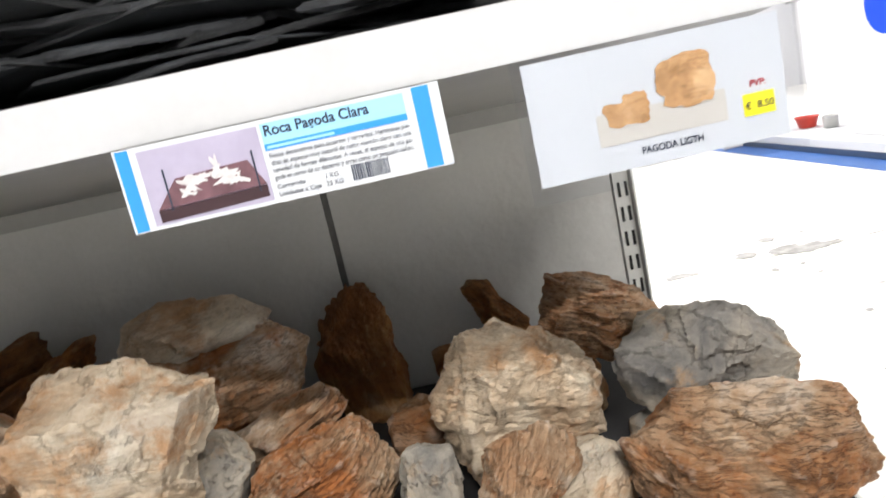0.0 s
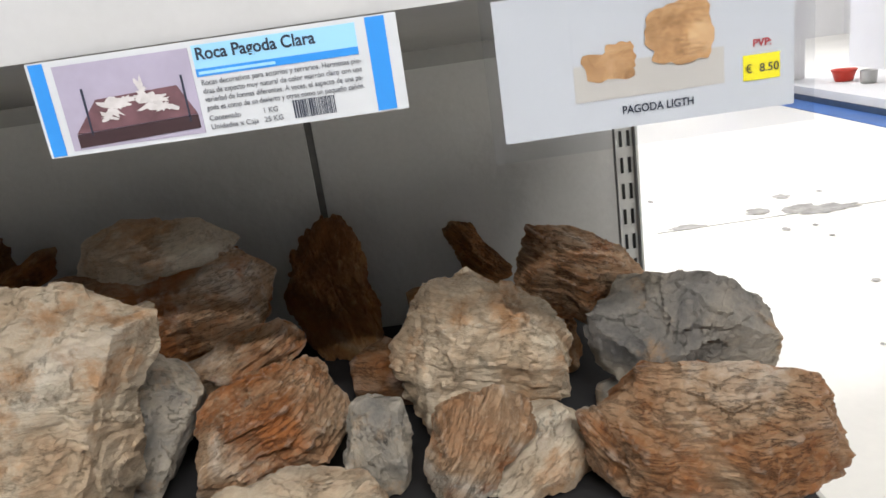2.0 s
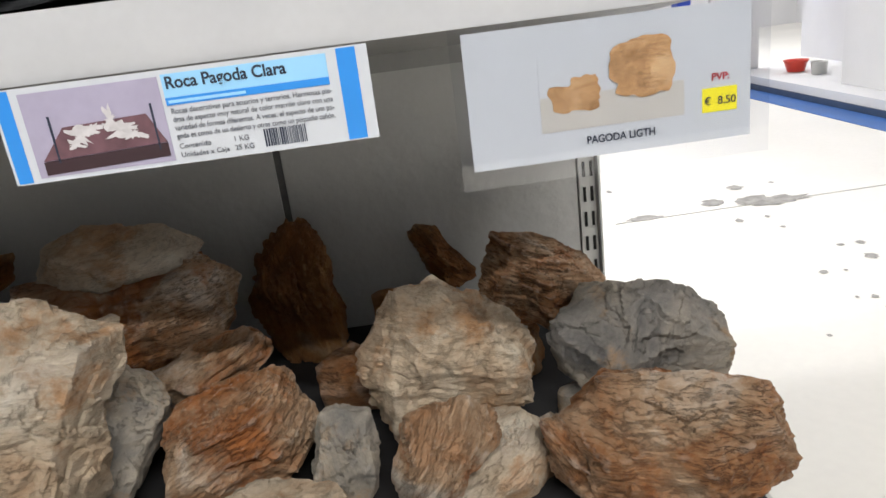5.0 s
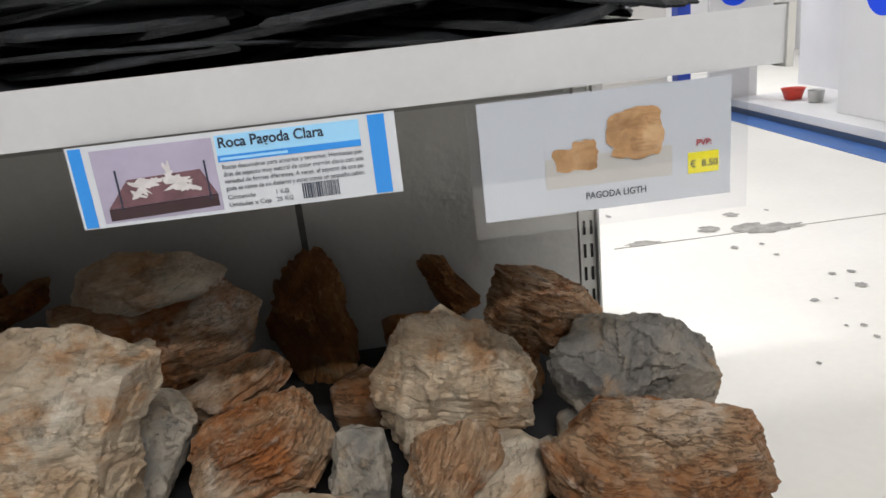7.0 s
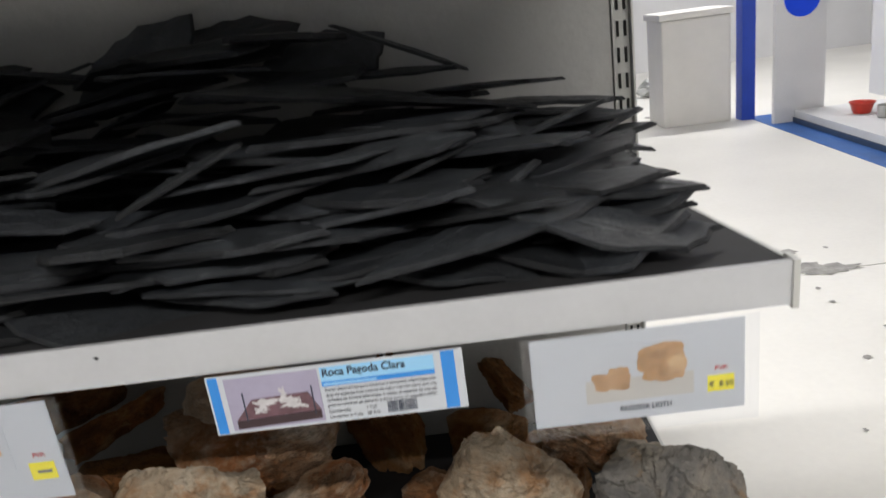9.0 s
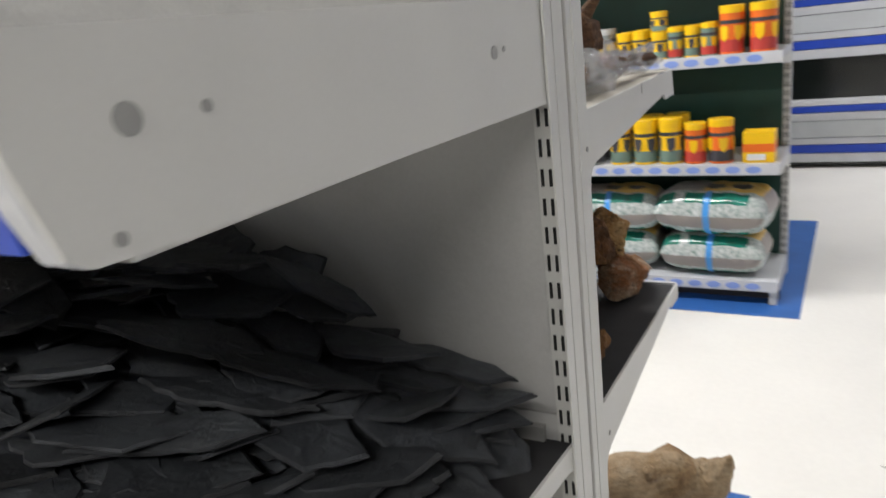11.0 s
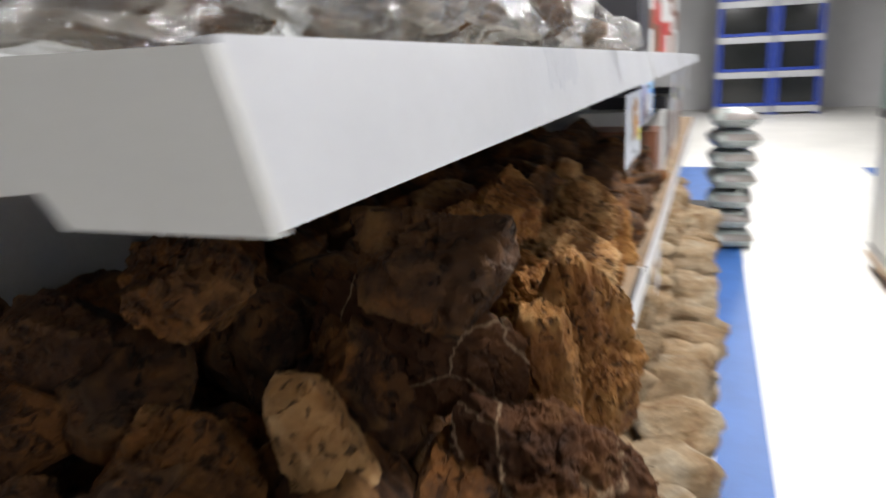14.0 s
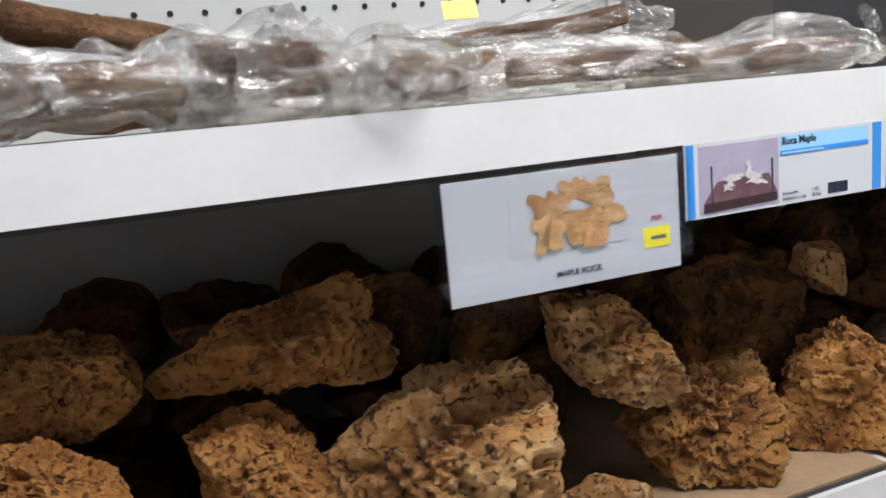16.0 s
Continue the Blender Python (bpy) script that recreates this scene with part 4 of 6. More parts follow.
# ---- pagoda stones on the lower shelf ----
PG = "pagoda stones on the shelf"
for lab, m, seed, c, depth, bed, sides, how in [
    ("large pale cream pagoda stone with a broken flat face", PALE, 11, (-0.689, -0.505, 0.515), 0.090, 6, [(-175, 0.099), (-100, 0.130), (-22, 0.066), (69, 0.118), (84, 0.120), (131, 0.128), (151, 0.119)], dict(sub=6, strata=0.035, layer=0.03, rough=0.05, flake=0.055)),
    ("grey-brown pagoda stone behind a pale block", GREY, 12, (-0.676, -0.42, 0.443), 0.075, 20, [(-163, 0.087), (-84, 0.070), (-38, 0.060), (-20, 0.070), (31, 0.088), (69, 0.081), (128, 0.05)], dict(sub=5, rough=0.09)),
    ("rusty orange rounded pagoda stone with pale crust", BAND, 13, (-0.671, -0.25, 0.500), 0.095, -10, [(-157, 0.107), (-90, 0.115), (-62, 0.090), (-42, 0.103), (-16, 0.124), (47, 0.128), (94, 0.083)], dict(sub=6, rough=0.12, strata=0.05, layer=0.02, flake=0.05)),
    ("cracked beige pagoda slab lying on a rusty stone", PALE, 14, (-0.681, -0.23, 0.596), 0.085, -8, [(-104, 0.045), (-80, 0.036), (56, 0.052), (82, 0.034), (112, 0.050), (145, 0.080), (-10, 0.105)], dict(sub=5, rough=0.10, strata=0.05, layer=0.016)),
    ("long dark brown layered stone lying at the back", RUST, 15, (-0.899, -0.22, 0.559), 0.045, -24, [(-138, 0.113), (-64, 0.020), (68, 0.091), (111, 0.022)], dict(sub=5, strata=0.16, rough=0.12)),
    ("brown split stone lying along the back panel", RUST, 30, (-1.008, -0.15, 0.565), 0.050, -12, [(-75, 0.032), (2, 0.082), (102, 0.036), (177, 0.14)], dict(sub=5, strata=0.14)),
    ("brown stone with a broken face low in the pile", BAND, 28, (-0.900, -0.46, 0.500), 0.095, 10, [(-92, 0.125), (-62, 0.100), (1, 0.080), (55, 0.105), (91, 0.108), (163, 0.070)], dict(sub=5, strata=0.05)),
    ("tall upright rust-brown stone leaning on the back panel", RUST, 16, (-0.480, -0.150, 0.474), 0.056, 82, [(-171, 0.064), (-126, 0.096), (-90, 0.105), (4, 0.060), (40, 0.082), (62, 0.096), (112, 0.090), (138, 0.074), (162, 0.062)], dict(sub=6, strata=0.12, layer=0.012, rough=0.14, flake=0.05)),
    ("small flat layered rusty stone", BAND, 17, (-0.569, -0.36, 0.473), 0.055, -24, [(-143, 0.065), (-73, 0.028), (-63, 0.033), (14, 0.078), (56, 0.066), (105, 0.028), (115, 0.030)], dict(sub=5, strata=0.16, layer=0.008, rough=0.06)),
    ("layered pinkish brown pagoda stone", BAND, 18, (-0.524, -0.45, 0.437), 0.078, -28, [(-171, 0.095), (-90, 0.066), (-61, 0.071), (-24, 0.084), (22, 0.082), (69, 0.076), (105, 0.055), (132, 0.067), (167, 0.078)], dict(sub=6, strata=0.075, layer=0.0085, rough=0.09)),
    ("small grey square-cut stone", GREY, 19, (-0.406, -0.505, 0.423), 0.036, 80, [(-154, 0.042), (-90, 0.052), (-20, 0.043), (2, 0.036), (76, 0.049), (105, 0.049), (164, 0.031)], dict(sub=5, rough=0.05, strata=0.05, layer=0.012)),
    ("large beige pagoda stone with fine ridges", PALE, 20, (-0.279, -0.395, 0.462), 0.088, 9, [(-168, 0.115), (-120, 0.100), (-90, 0.092), (-65, 0.090), (5, 0.102), (39, 0.081), (71, 0.086), (110, 0.093), (138, 0.090), (148, 0.094), (180, 0.109)], dict(sub=6, strata=0.045, layer=0.0095, rough=0.06, flake=0.05)),
    ("rust brown stone wedged behind a beige one", RUST, 34, (-0.186, -0.29, 0.425), 0.060, 15, [(-90, 0.054), (6, 0.038), (20, 0.034), (61, 0.040), (90, 0.045), (178, 0.060)], dict(sub=5, strata=0.1)),
    ("small streaked pale brown stone leaning forward", BAND, 21, (-0.302, -0.535, 0.427), 0.038, -58, [(-96, 0.053), (-47, 0.035), (0, 0.055), (56, 0.061), (95, 0.050), (130, 0.050), (162, 0.047), (177, 0.052)], dict(sub=6, strata=0.11, layer=0.008, rough=0.07)),
    ("small dark brown pointed stone at the back", RUST, 22, (-0.257, -0.115, 0.480), 0.032, 44, [(-159, 0.030), (-111, 0.040), (-60, 0.06), (-6, 0.053), (37, 0.024), (60, 0.036), (110, 0.060)], dict(sub=5, strata=0.16, rough=0.14)),
    ("layered brown stone with a ridged side", BAND, 23, (-0.143, -0.300, 0.506), 0.062, 18, [(-123, 0.066), (-107, 0.060), (-66, 0.055), (29, 0.064), (56, 0.046), (70, 0.046), (90, 0.060), (160, 0.077), (171, 0.078)], dict(sub=6, strata=0.10, layer=0.0075, rough=0.06)),
    ("grey and beige angular stone lying on top", GREY, 24, (-0.056, -0.415, 0.458), 0.075, 5, [(-171, 0.101), (-109, 0.060), (-80, 0.078), (-15, 0.105), (10, 0.101), (56, 0.077), (78, 0.067), (119, 0.082), (161, 0.104)], dict(sub=6, rough=0.08, flake=0.055)),
    ("big rusty beige stone overhanging the shelf edge", BAND, 25, (-0.066, -0.548, 0.422), 0.100, 8, [(-178, 0.127), (-106, 0.075), (-90, 0.058), (-10, 0.126), (20, 0.108), (30, 0.094), (69, 0.060), (84, 0.056), (120, 0.088), (146, 0.116)], dict(sub=6, rough=0.07, strata=0.035, layer=0.011, flake=0.06)),
    ("thin rusty stone sliver beside a big stone", BAND, 37, (-0.173, -0.560, 0.414), 0.036, 48, [(-170, 0.029), (-122, 0.030), (-90, 0.043), (16, 0.026), (36, 0.014), (92, 0.043)], dict(sub=5, strata=0.14, layer=0.007)),
    ("flat pale stone at the shelf front", PALE, 26, (-0.485, -0.612, 0.418), 0.042, -4, [(-90, 0.046), (-9, 0.102), (24, 0.093), (84, 0.042), (116, 0.066), (166, 0.098)], dict(sub=5, strata=0.07, rough=0.06)),
    ("flat beige stone slab lying on the shelf", PALE, 27, (-0.255, -0.50, 0.400), 0.075, -30, [(-90, 0.030), (-10, 0.085), (41, 0.058), (104, 0.024), (118, 0.030), (180, 0.095)], dict(sub=5, rough=0.05, flake=0.03)),
    ("grey stone chip leaning beside a slab", GREY, 29, (-0.180, -0.50, 0.394), 0.050, 48, [(-135, 0.030), (-90, 0.024), (47, 0.018), (109, 0.030), (-20, 0.04)], dict(sub=5, rough=0.08, strata=0.06)),
    ("dark stone low at the back panel", RUST, 36, (-0.30, -0.15, 0.410), 0.050, 5, [(-90, 0.042), (0, 0.07), (60, 0.05), (90, 0.045), (180, 0.07)], dict(sub=4)),
    ("brown stone low at the back of the shelf", RUST, 35, (-0.86, -0.28, 0.450), 0.090, 10, [(-90, 0.082), (0, 0.10), (60, 0.09), (95, 0.08), (180, 0.10)], dict(sub=4, strata=0.05)),
    ("brown stone under a flat rusty stone", RUST, 38, (-0.575, -0.33, 0.405), 0.070, 0, [(-90, 0.037), (0, 0.07), (60, 0.05), (90, 0.035), (180, 0.07)], dict(sub=4, strata=0.06)),
    ("small grey stone low behind the big front stone", GREY, 155, (-0.10, -0.42, 0.392), 0.050, 6, [(-90, 0.024), (0, 0.09), (70, 0.03), (110, 0.03), (180, 0.06)], dict(sub=4)),
    ("small brown stone low between larger stones", BAND, 152, (-0.40, -0.30, 0.405), 0.060, 0, [(-90, 0.037), (0, 0.05), (60, 0.04), (120, 0.04), (180, 0.05)], dict(sub=4)),
    ("grey chip of stone lying at the shelf front", GREY, 153, (-0.360, -0.610, 0.387), 0.028, 4, [(-90, 0.017), (0, 0.04), (80, 0.018), (110, 0.02), (180, 0.04)], dict(sub=4)),
    ("pale brown stone beside the pile", PALE, 129, (-1.08, -0.45, 0.47), 0.110, 14, [(-90, 0.10), (0, 0.10), (50, 0.09), (100, 0.10), (180, 0.11)], dict(sub=4, strata=0.05)),
    ("brown layered stone on the shelf", BAND, 31, (-1.30, -0.40, 0.47), 0.120, 10, [(-90, 0.10), (0, 0.11), (50, 0.10), (100, 0.10), (180, 0.11)], dict(sub=4, strata=0.08))]:
    cleft_stone("pagoda_stone", lab, PG, m, seed, c, depth, bed, sides, **how)

# ---- slate slabs ----
def slate_mesh(seed):
    rng = random.Random(seed)
    n = rng.randint(5, 7)
    hx, hy, th = rng.uniform(0.11, 0.21), rng.uniform(0.045, 0.095), rng.uniform(0.004, 0.008)
    ang = sorted(2 * math.pi * (k + rng.uniform(-0.3, 0.3)) / n for k in range(n))
    outline = []
    for a in ang:
        r = rng.uniform(0.62, 1.0)
        outline.append(Vector((hx * r * math.cos(a), hy * r * math.sin(a), 0)))
    fine = []
    for i, p in enumerate(outline):
        q = outline[(i + 1) % n]
        for k in range(4):
            s = p.lerp(q, k / 4)
            fine.append(s + Vector((rng.uniform(-1, 1), rng.uniform(-1, 1), 0)) * (0.0035 if k else 0))
    bm = bmesh.new()
    layers = [(1.0, -th / 2), (1.01, -th * 0.1), (0.985, th * 0.15), (0.965, th / 2)]
    rings = []
    for s, z in layers:
        rings.append([bm.verts.new((p.x * s, p.y * s, z + noise.noise(p * 18 + Vector((seed, z * 90, 0))) * 0.0022)) for p in fine])
    for a, b in zip(rings, rings[1:]):
        for k in range(len(fine)):
            j = (k + 1) % len(fine)
            bm.faces.new((a[k], a[j], b[j], b[k])).material_index = 1
    bm.faces.new(rings[0][::-1])
    top = rings[-1]
    inner = [bm.verts.new((v.co.x * 0.55, v.co.y * 0.55, th / 2 + 0.0015 + 0.002 * rng.random())) for v in top]
    for k in range(len(fine)):
        j = (k + 1) % len(fine)
        bm.faces.new((top[k], top[j], inner[j], inner[k]))
    bm.faces.new(inner)
    return finish(bm, "slate_slab", [SLATE, SLATE_EDGE])


slates = [slate_mesh(200 + i) for i in range(14)]
rng = random.Random(77)


def slate(x, y, z, rx, ry, rz, s=1.0, label="thin black slate slab lying in the heap"):
    ob = new("slate_slab", rng.choice(slates))
    ob.matrix_basis = pose(x, y, z, rx, ry, rz) @ Matrix.Diagonal((s, s, s, 1))
    return tagged(ob, label, "slate", "slate slabs on the shelf")


def heap(x, y):
    """Height of the slate heap above the shelf."""
    d = max(0.0, min(1.0, (y + 0.63) / 0.50))
    e = max(0.0, min(1.0, (-0.03 - x) / 0.42))
    return 0.012 - 0.05 * d + (0.275 * d ** 0.8) * (0.12 + 0.88 * e ** 0.7)


for layer in range(6):
    for i in range(10):
        for j in range(6):
            x = -0.10 - 0.14 * i + rng.uniform(-0.05, 0.05)
            y = -0.57 + 0.092 * j + rng.uniform(-0.03, 0.03)
            x = min(x, -0.16)
            if layer > 2 and rng.random() < 0.35:
                continue
            top = heap(x, y)
            if top < 0.04 and layer not in (0, 5):
                continue
            z = 0.884 + top * (layer + 0.4 * rng.random()) / 5.3
            rz = rng.choice((0, 180)) + rng.uniform(-30, 30)
            slate(x, min(max(y, -0.56), -0.17), z, rng.uniform(-18, 8) * (0.4 + 0.6 * min(1, top / 0.1)), (rng.uniform(-10, 10) if rng.random() < 0.8 else rng.uniform(-26, -8)) * (0.4 + 0.6 * min(1, top / 0.1)), rz, rng.uniform(0.75, 1.15))
for i in range(9):
    slate(-0.50 - 0.14 * i + rng.uniform(-0.03, 0.03), -0.135, 1.08 + rng.uniform(0, 0.05), 60 + rng.uniform(-16, 14), rng.uniform(-30, 30), rng.uniform(-12, 12), 0.9, "black slate slab standing on edge against the back panel")

# ---- maple stones ----
MG = "maple stones on the shelf"
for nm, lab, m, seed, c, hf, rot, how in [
    ("e10", "narrow orange stone leaning across the pile", DARKSHADEMAPLE, 74, (-0.150, 0.375, 0.955), (0.04, 0.125, 0.042), (40, 0, 6), dict(sub=5, block=0.8, flake=0.06)),
    ("e12", "dark stone lying on the shelf under the pile", DARKSHADEMAPLE, 76, (-0.20, 0.36, 0.855), (0.10, 0.09, 0.045), (0, 0, 20), dict(sub=4, block=0.5, pits=0.1)),
    ("e13", "dark stone low behind the shelf front", DARKSHADEMAPLE, 77, (-0.29, 0.52, 0.92), (0.10, 0.085, 0.10), (0, 0, 50), dict(sub=4, block=0.4, pits=0.14)),
    ("e14", "brown stone low under the leaning slabs", DARKSHADEMAPLE, 78, (-0.46, 0.56, 0.88), (0.09, 0.06, 0.07), (0, 8, 10), dict(sub=4, pits=0.16)),
    ("e16", "dark stone behind the leaning slabs", DARKSHADEMAPLE, 80, (-0.44, 0.47, 1.0), (0.10, 0.08, 0.09), (0, 8, 10), dict(sub=5, block=0.4, pits=0.16)),
    ("e17", "dark stone low behind the front stones", DARKSHADEMAPLE, 81, (-0.62, 0.50, 0.91), (0.10, 0.08, 0.09), (0, 8, 30), dict(sub=5, block=0.3, pits=0.16)),
    ("e18", "dark pitted stone under the leaning slab", DARKSHADEMAPLE, 82, (-0.36, 0.60, 0.905), (0.07, 0.05, 0.07), (0, 0, 10), dict(sub=5, block=0.3, pits=0.16)),
    ("e19", "small orange brown stone at the shelf end", DARKSHADEMAPLE, 83, (-0.060, 0.188, 0.848), (0.045, 0.04, 0.038), (0, 0, 30), dict(sub=5, block=0.6, flake=0.06)),
    ("e15", "small pitted stone near the shelf front", MAPLE, 79, (-0.83, 0.60, 0.852), (0.06, 0.04, 0.042), (0, 8, 10), dict(sub=5, pits=0.2))]:
    stone("maple_stone", lab, "stone", MG, m, seed, c, hf, rot, **how)
for lab, m, seed, c, depth, bed, sides, how in [
    ("long brown maple stone lying across the pile", MAPLE, 51, (-0.831, 0.50, 1.085), 0.065, 12, [(-122, 0.105), (-85, 0.052), (-21, 0.137), (62, 0.049), (76, 0.042), (137, 0.110), (176, 0.137)], dict(sub=6, pits=0.12, rough=0.10)),
    ("rough pitted brown maple stone", MAPLE, 52, (-0.628, 0.52, 1.090), 0.060, 0, [(-162, 0.065), (-107, 0.054), (-76, 0.048), (7, 0.062), (94, 0.049), (106, 0.046), (159, 0.060)], dict(sub=6, pits=0.18)),
    ("orange brown pitted maple stone", MAPLE, 53, (-0.794, 0.55, 0.968), 0.065, 10, [(-145, 0.068), (-62, 0.055), (-10, 0.060), (64, 0.078), (95, 0.071), (137, 0.056), (163, 0.060)], dict(sub=6, pits=0.22)),
    ("large pale cream pitted maple stone at the front", PALEMAPLE, 54, (-0.984, 0.560, 0.918), 0.085, -8, [(-172, 0.134), (-108, 0.115), (-72, 0.100), (-40, 0.110), (-3, 0.132), (58, 0.117), (91, 0.108), (128, 0.140), (176, 0.132)], dict(sub=6, pits=0.24, rough=0.11)),
    ("pitted golden maple stone under the label", PALEMAPLE, 55, (-1.189, 0.57, 1.019), 0.065, 24, [(-123, 0.077), (-62, 0.054), (-40, 0.053), (-12, 0.065), (94, 0.068), (108, 0.061), (141, 0.053), (165, 0.069)], dict(sub=6, pits=0.16)),
    ("tall dark pitted maple stone", MAPLE, 56, (-1.339, 0.54, 0.886), 0.065, 8, [(-157, 0.104), (-90, 0.075), (-33, 0.091), (47, 0.088), (73, 0.075), (93, 0.078), (165, 0.110)], dict(sub=6, pits=0.28, rough=0.12)),
    ("dark brown maple stone behind a pitted one", DARKSHADEMAPLE, 85, (-1.508, 0.42, 0.960), 0.070, 0, [(-163, 0.095), (-90, 0.150), (-2, 0.108), (82, 0.100), (112, 0.095)], dict(sub=5, pits=0.2)),
    ("orange maple stone with smooth broken faces", MAPLE, 57, (-1.572, 0.56, 0.895), 0.070, -6, [(-118, 0.114), (-90, 0.084), (-31, 0.128), (23, 0.112), (64, 0.085), (120, 0.064), (143, 0.073)], dict(sub=6, pits=0.10, flake=0.06)),
    ("small flat maple stone chip on the shelf", PALEMAPLE, 59, (-1.169, 0.600, 0.848), 0.034, 8, [(-90, 0.038), (4, 0.070), (74, 0.044), (118, 0.026), (180, 0.07)], dict(sub=5, pits=0.2)),
    ("golden pitted maple stone at the front of the pile", MAPLE, 58, (-0.619, 0.595, 1.012), 0.048, 0, [(-126, 0.052), (-72, 0.052), (10, 0.050), (88, 0.055), (130, 0.038), (164, 0.048)], dict(sub=6, pits=0.18)),
    ("small pale stone wedged high in the pile", PALEMAPLE, 86, (-1.641, 0.45, 1.023), 0.040, 0, [(-99, 0.042), (-49, 0.032), (1, 0.043), (99, 0.036), (170, 0.038)], dict(sub=4)),
    ("pale orange maple slab leaning out over the rail", MAPLE, 60, (-0.583, 0.665, 0.975), 0.075, 60, [(-63, 0.085), (-2, 0.084), (98, 0.124), (129, 0.070), (151, 0.040), (173, 0.072), (-110, 0.125)], dict(sub=6, pits=0.14, rough=0.11)),
    ("narrow orange maple slab leaning on another", MAPLE, 61, (-0.483, 0.640, 0.990), 0.045, 70, [(-172, 0.042), (-70, 0.085), (-10, 0.030), (83, 0.083), (143, 0.050), (171, 0.034)], dict(sub=5, pits=0.12)),
    ("pitted golden maple stone under the leaning slabs", MAPLE, 87, (-0.67, 0.60, 0.87), 0.040, 0, [(-90, 0.058), (0, 0.06), (70, 0.05), (110, 0.05), (180, 0.06)], dict(sub=5, pits=0.2))]:
    cleft_stone("maple_stone", lab, MG, m, seed, c, depth, bed, sides, **how)
for lab, m, seed, c, depth, bed, sides, how in [
    ("dark red slab with pale veins leaning out of the pile", VEIN, 63, (-0.42, 0.571, 1.031), 0.038, 35, [(-119, 0.049), (-15, 0.146), (50, 0.065), (69, 0.057), (95, 0.102), (167, 0.143)], dict(sub=6, rough=0.12, strata=0.06, layer=0.03, flake=0.06)),
    ("dark red veined slab jutting over the shelf edge", VEIN, 64, (-0.38, 0.673, 0.933), 0.065, 38, [(-173, 0.095), (-122, 0.079), (-84, 0.081), (-26, 0.090), (46, 0.069), (81, 0.069), (168, 0.104)], dict(sub=6, rough=0.14, strata=0.06, layer=0.03, flake=0.06, pits=0.1)),
    ("dark brown stone low at the shelf edge", VEIN, 88, (-0.34, 0.660, 0.850), 0.060, 10, [(-166, 0.045), (-90, 0.038), (20, 0.040), (84, 0.034)], dict(sub=5)),
    ("small pale brown stone wedged on the pile", PALEMAPLE, 70, (-0.25, 0.528, 1.026), 0.040, 40, [(-168, 0.038), (-144, 0.042), (-64, 0.043), (32, 0.023), (85, 0.050), (173, 0.044)], dict(sub=5, pits=0.08)),
    ("pitted orange brown stone in the middle of the pile", DARKSHADEMAPLE, 69, (-0.215, 0.413, 0.989), 0.070, 20, [(-132, 0.076), (-76, 0.062), (-28, 0.072), (33, 0.075), (85, 0.068), (141, 0.055), (151, 0.062)], dict(sub=6, pits=0.18)),
    ("orange brown stone standing near the upright", DARKSHADEMAPLE, 66, (-0.25, 0.279, 1.081), 0.048, 10, [(-86, 0.046), (-10, 0.057), (68, 0.047), (100, 0.046), (164, 0.047)], dict(sub=5, pits=0.1)),
    ("small orange stone with a broken flat face", DARKSHADEMAPLE, 67, (-0.20, 0.279, 1.026), 0.040, 20, [(-121, 0.043), (-63, 0.035), (-10, 0.051), (78, 0.042), (102, 0.039), (167, 0.052)], dict(sub=5, rough=0.07)),
    ("pitted brown stone high on the pile", DARKSHADEMAPLE, 68, (-0.28, 0.397, 1.133), 0.055, 0, [(-176, 0.052), (-110, 0.040), (-46, 0.044), (29, 0.045), (101, 0.038)], dict(sub=5, pits=0.2)),
    ("dark brown stone high in the pile", DARKSHADEMAPLE, 75, (-0.42, 0.560, 1.120), 0.070, 10, [(-171, 0.073), (-115, 0.040), (-37, 0.060), (16, 0.081), (89, 0.049)], dict(sub=5, pits=0.16)),
    ("long dark brown stone low in the pile", DARKSHADEMAPLE, 73, (-0.165, 0.225, 0.945), 0.080, -8, [(-89, 0.060), (-69, 0.070), (-10, 0.115), (76, 0.050), (86, 0.045), (165, 0.104)], dict(sub=6, strata=0.08, layer=0.02)),
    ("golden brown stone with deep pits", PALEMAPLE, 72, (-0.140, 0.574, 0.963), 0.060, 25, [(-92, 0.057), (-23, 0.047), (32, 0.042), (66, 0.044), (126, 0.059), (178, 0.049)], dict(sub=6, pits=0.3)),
    ("dark brown stone leaning near the upright", DARKSHADEMAPLE, 71, (-0.225, 0.170, 1.075), 0.060, -24, [(-110, 0.056), (-68, 0.042), (7, 0.058), (111, 0.030), (177, 0.059)], dict(sub=5, strata=0.1, layer=0.015)),
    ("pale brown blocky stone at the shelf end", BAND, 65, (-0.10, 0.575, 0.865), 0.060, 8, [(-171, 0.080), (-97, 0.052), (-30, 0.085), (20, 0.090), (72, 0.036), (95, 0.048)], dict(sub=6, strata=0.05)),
    ("orange brown stone resting on the blocky stone", DARKSHADEMAPLE, 84, (-0.17, 0.505, 0.965), 0.060, 20, [(-173, 0.060), (-103, 0.060), (33, 0.051), (79, 0.047)], dict(sub=5, pits=0.12)),
    ("orange brown split stone with rough ledges", DARKSHADEMAPLE, 89, (-0.155, 0.318, 0.945), 0.045, -8, [(-100, 0.085), (-28, 0.071), (60, 0.075), (95, 0.070), (179, 0.085)], dict(sub=6, strata=0.14, layer=0.02, pits=0.1))]:
    cleft_stone("maple_stone", lab, MG, m, seed, c, depth, bed, sides, turn=90, **how)
mr = random.Random(9)
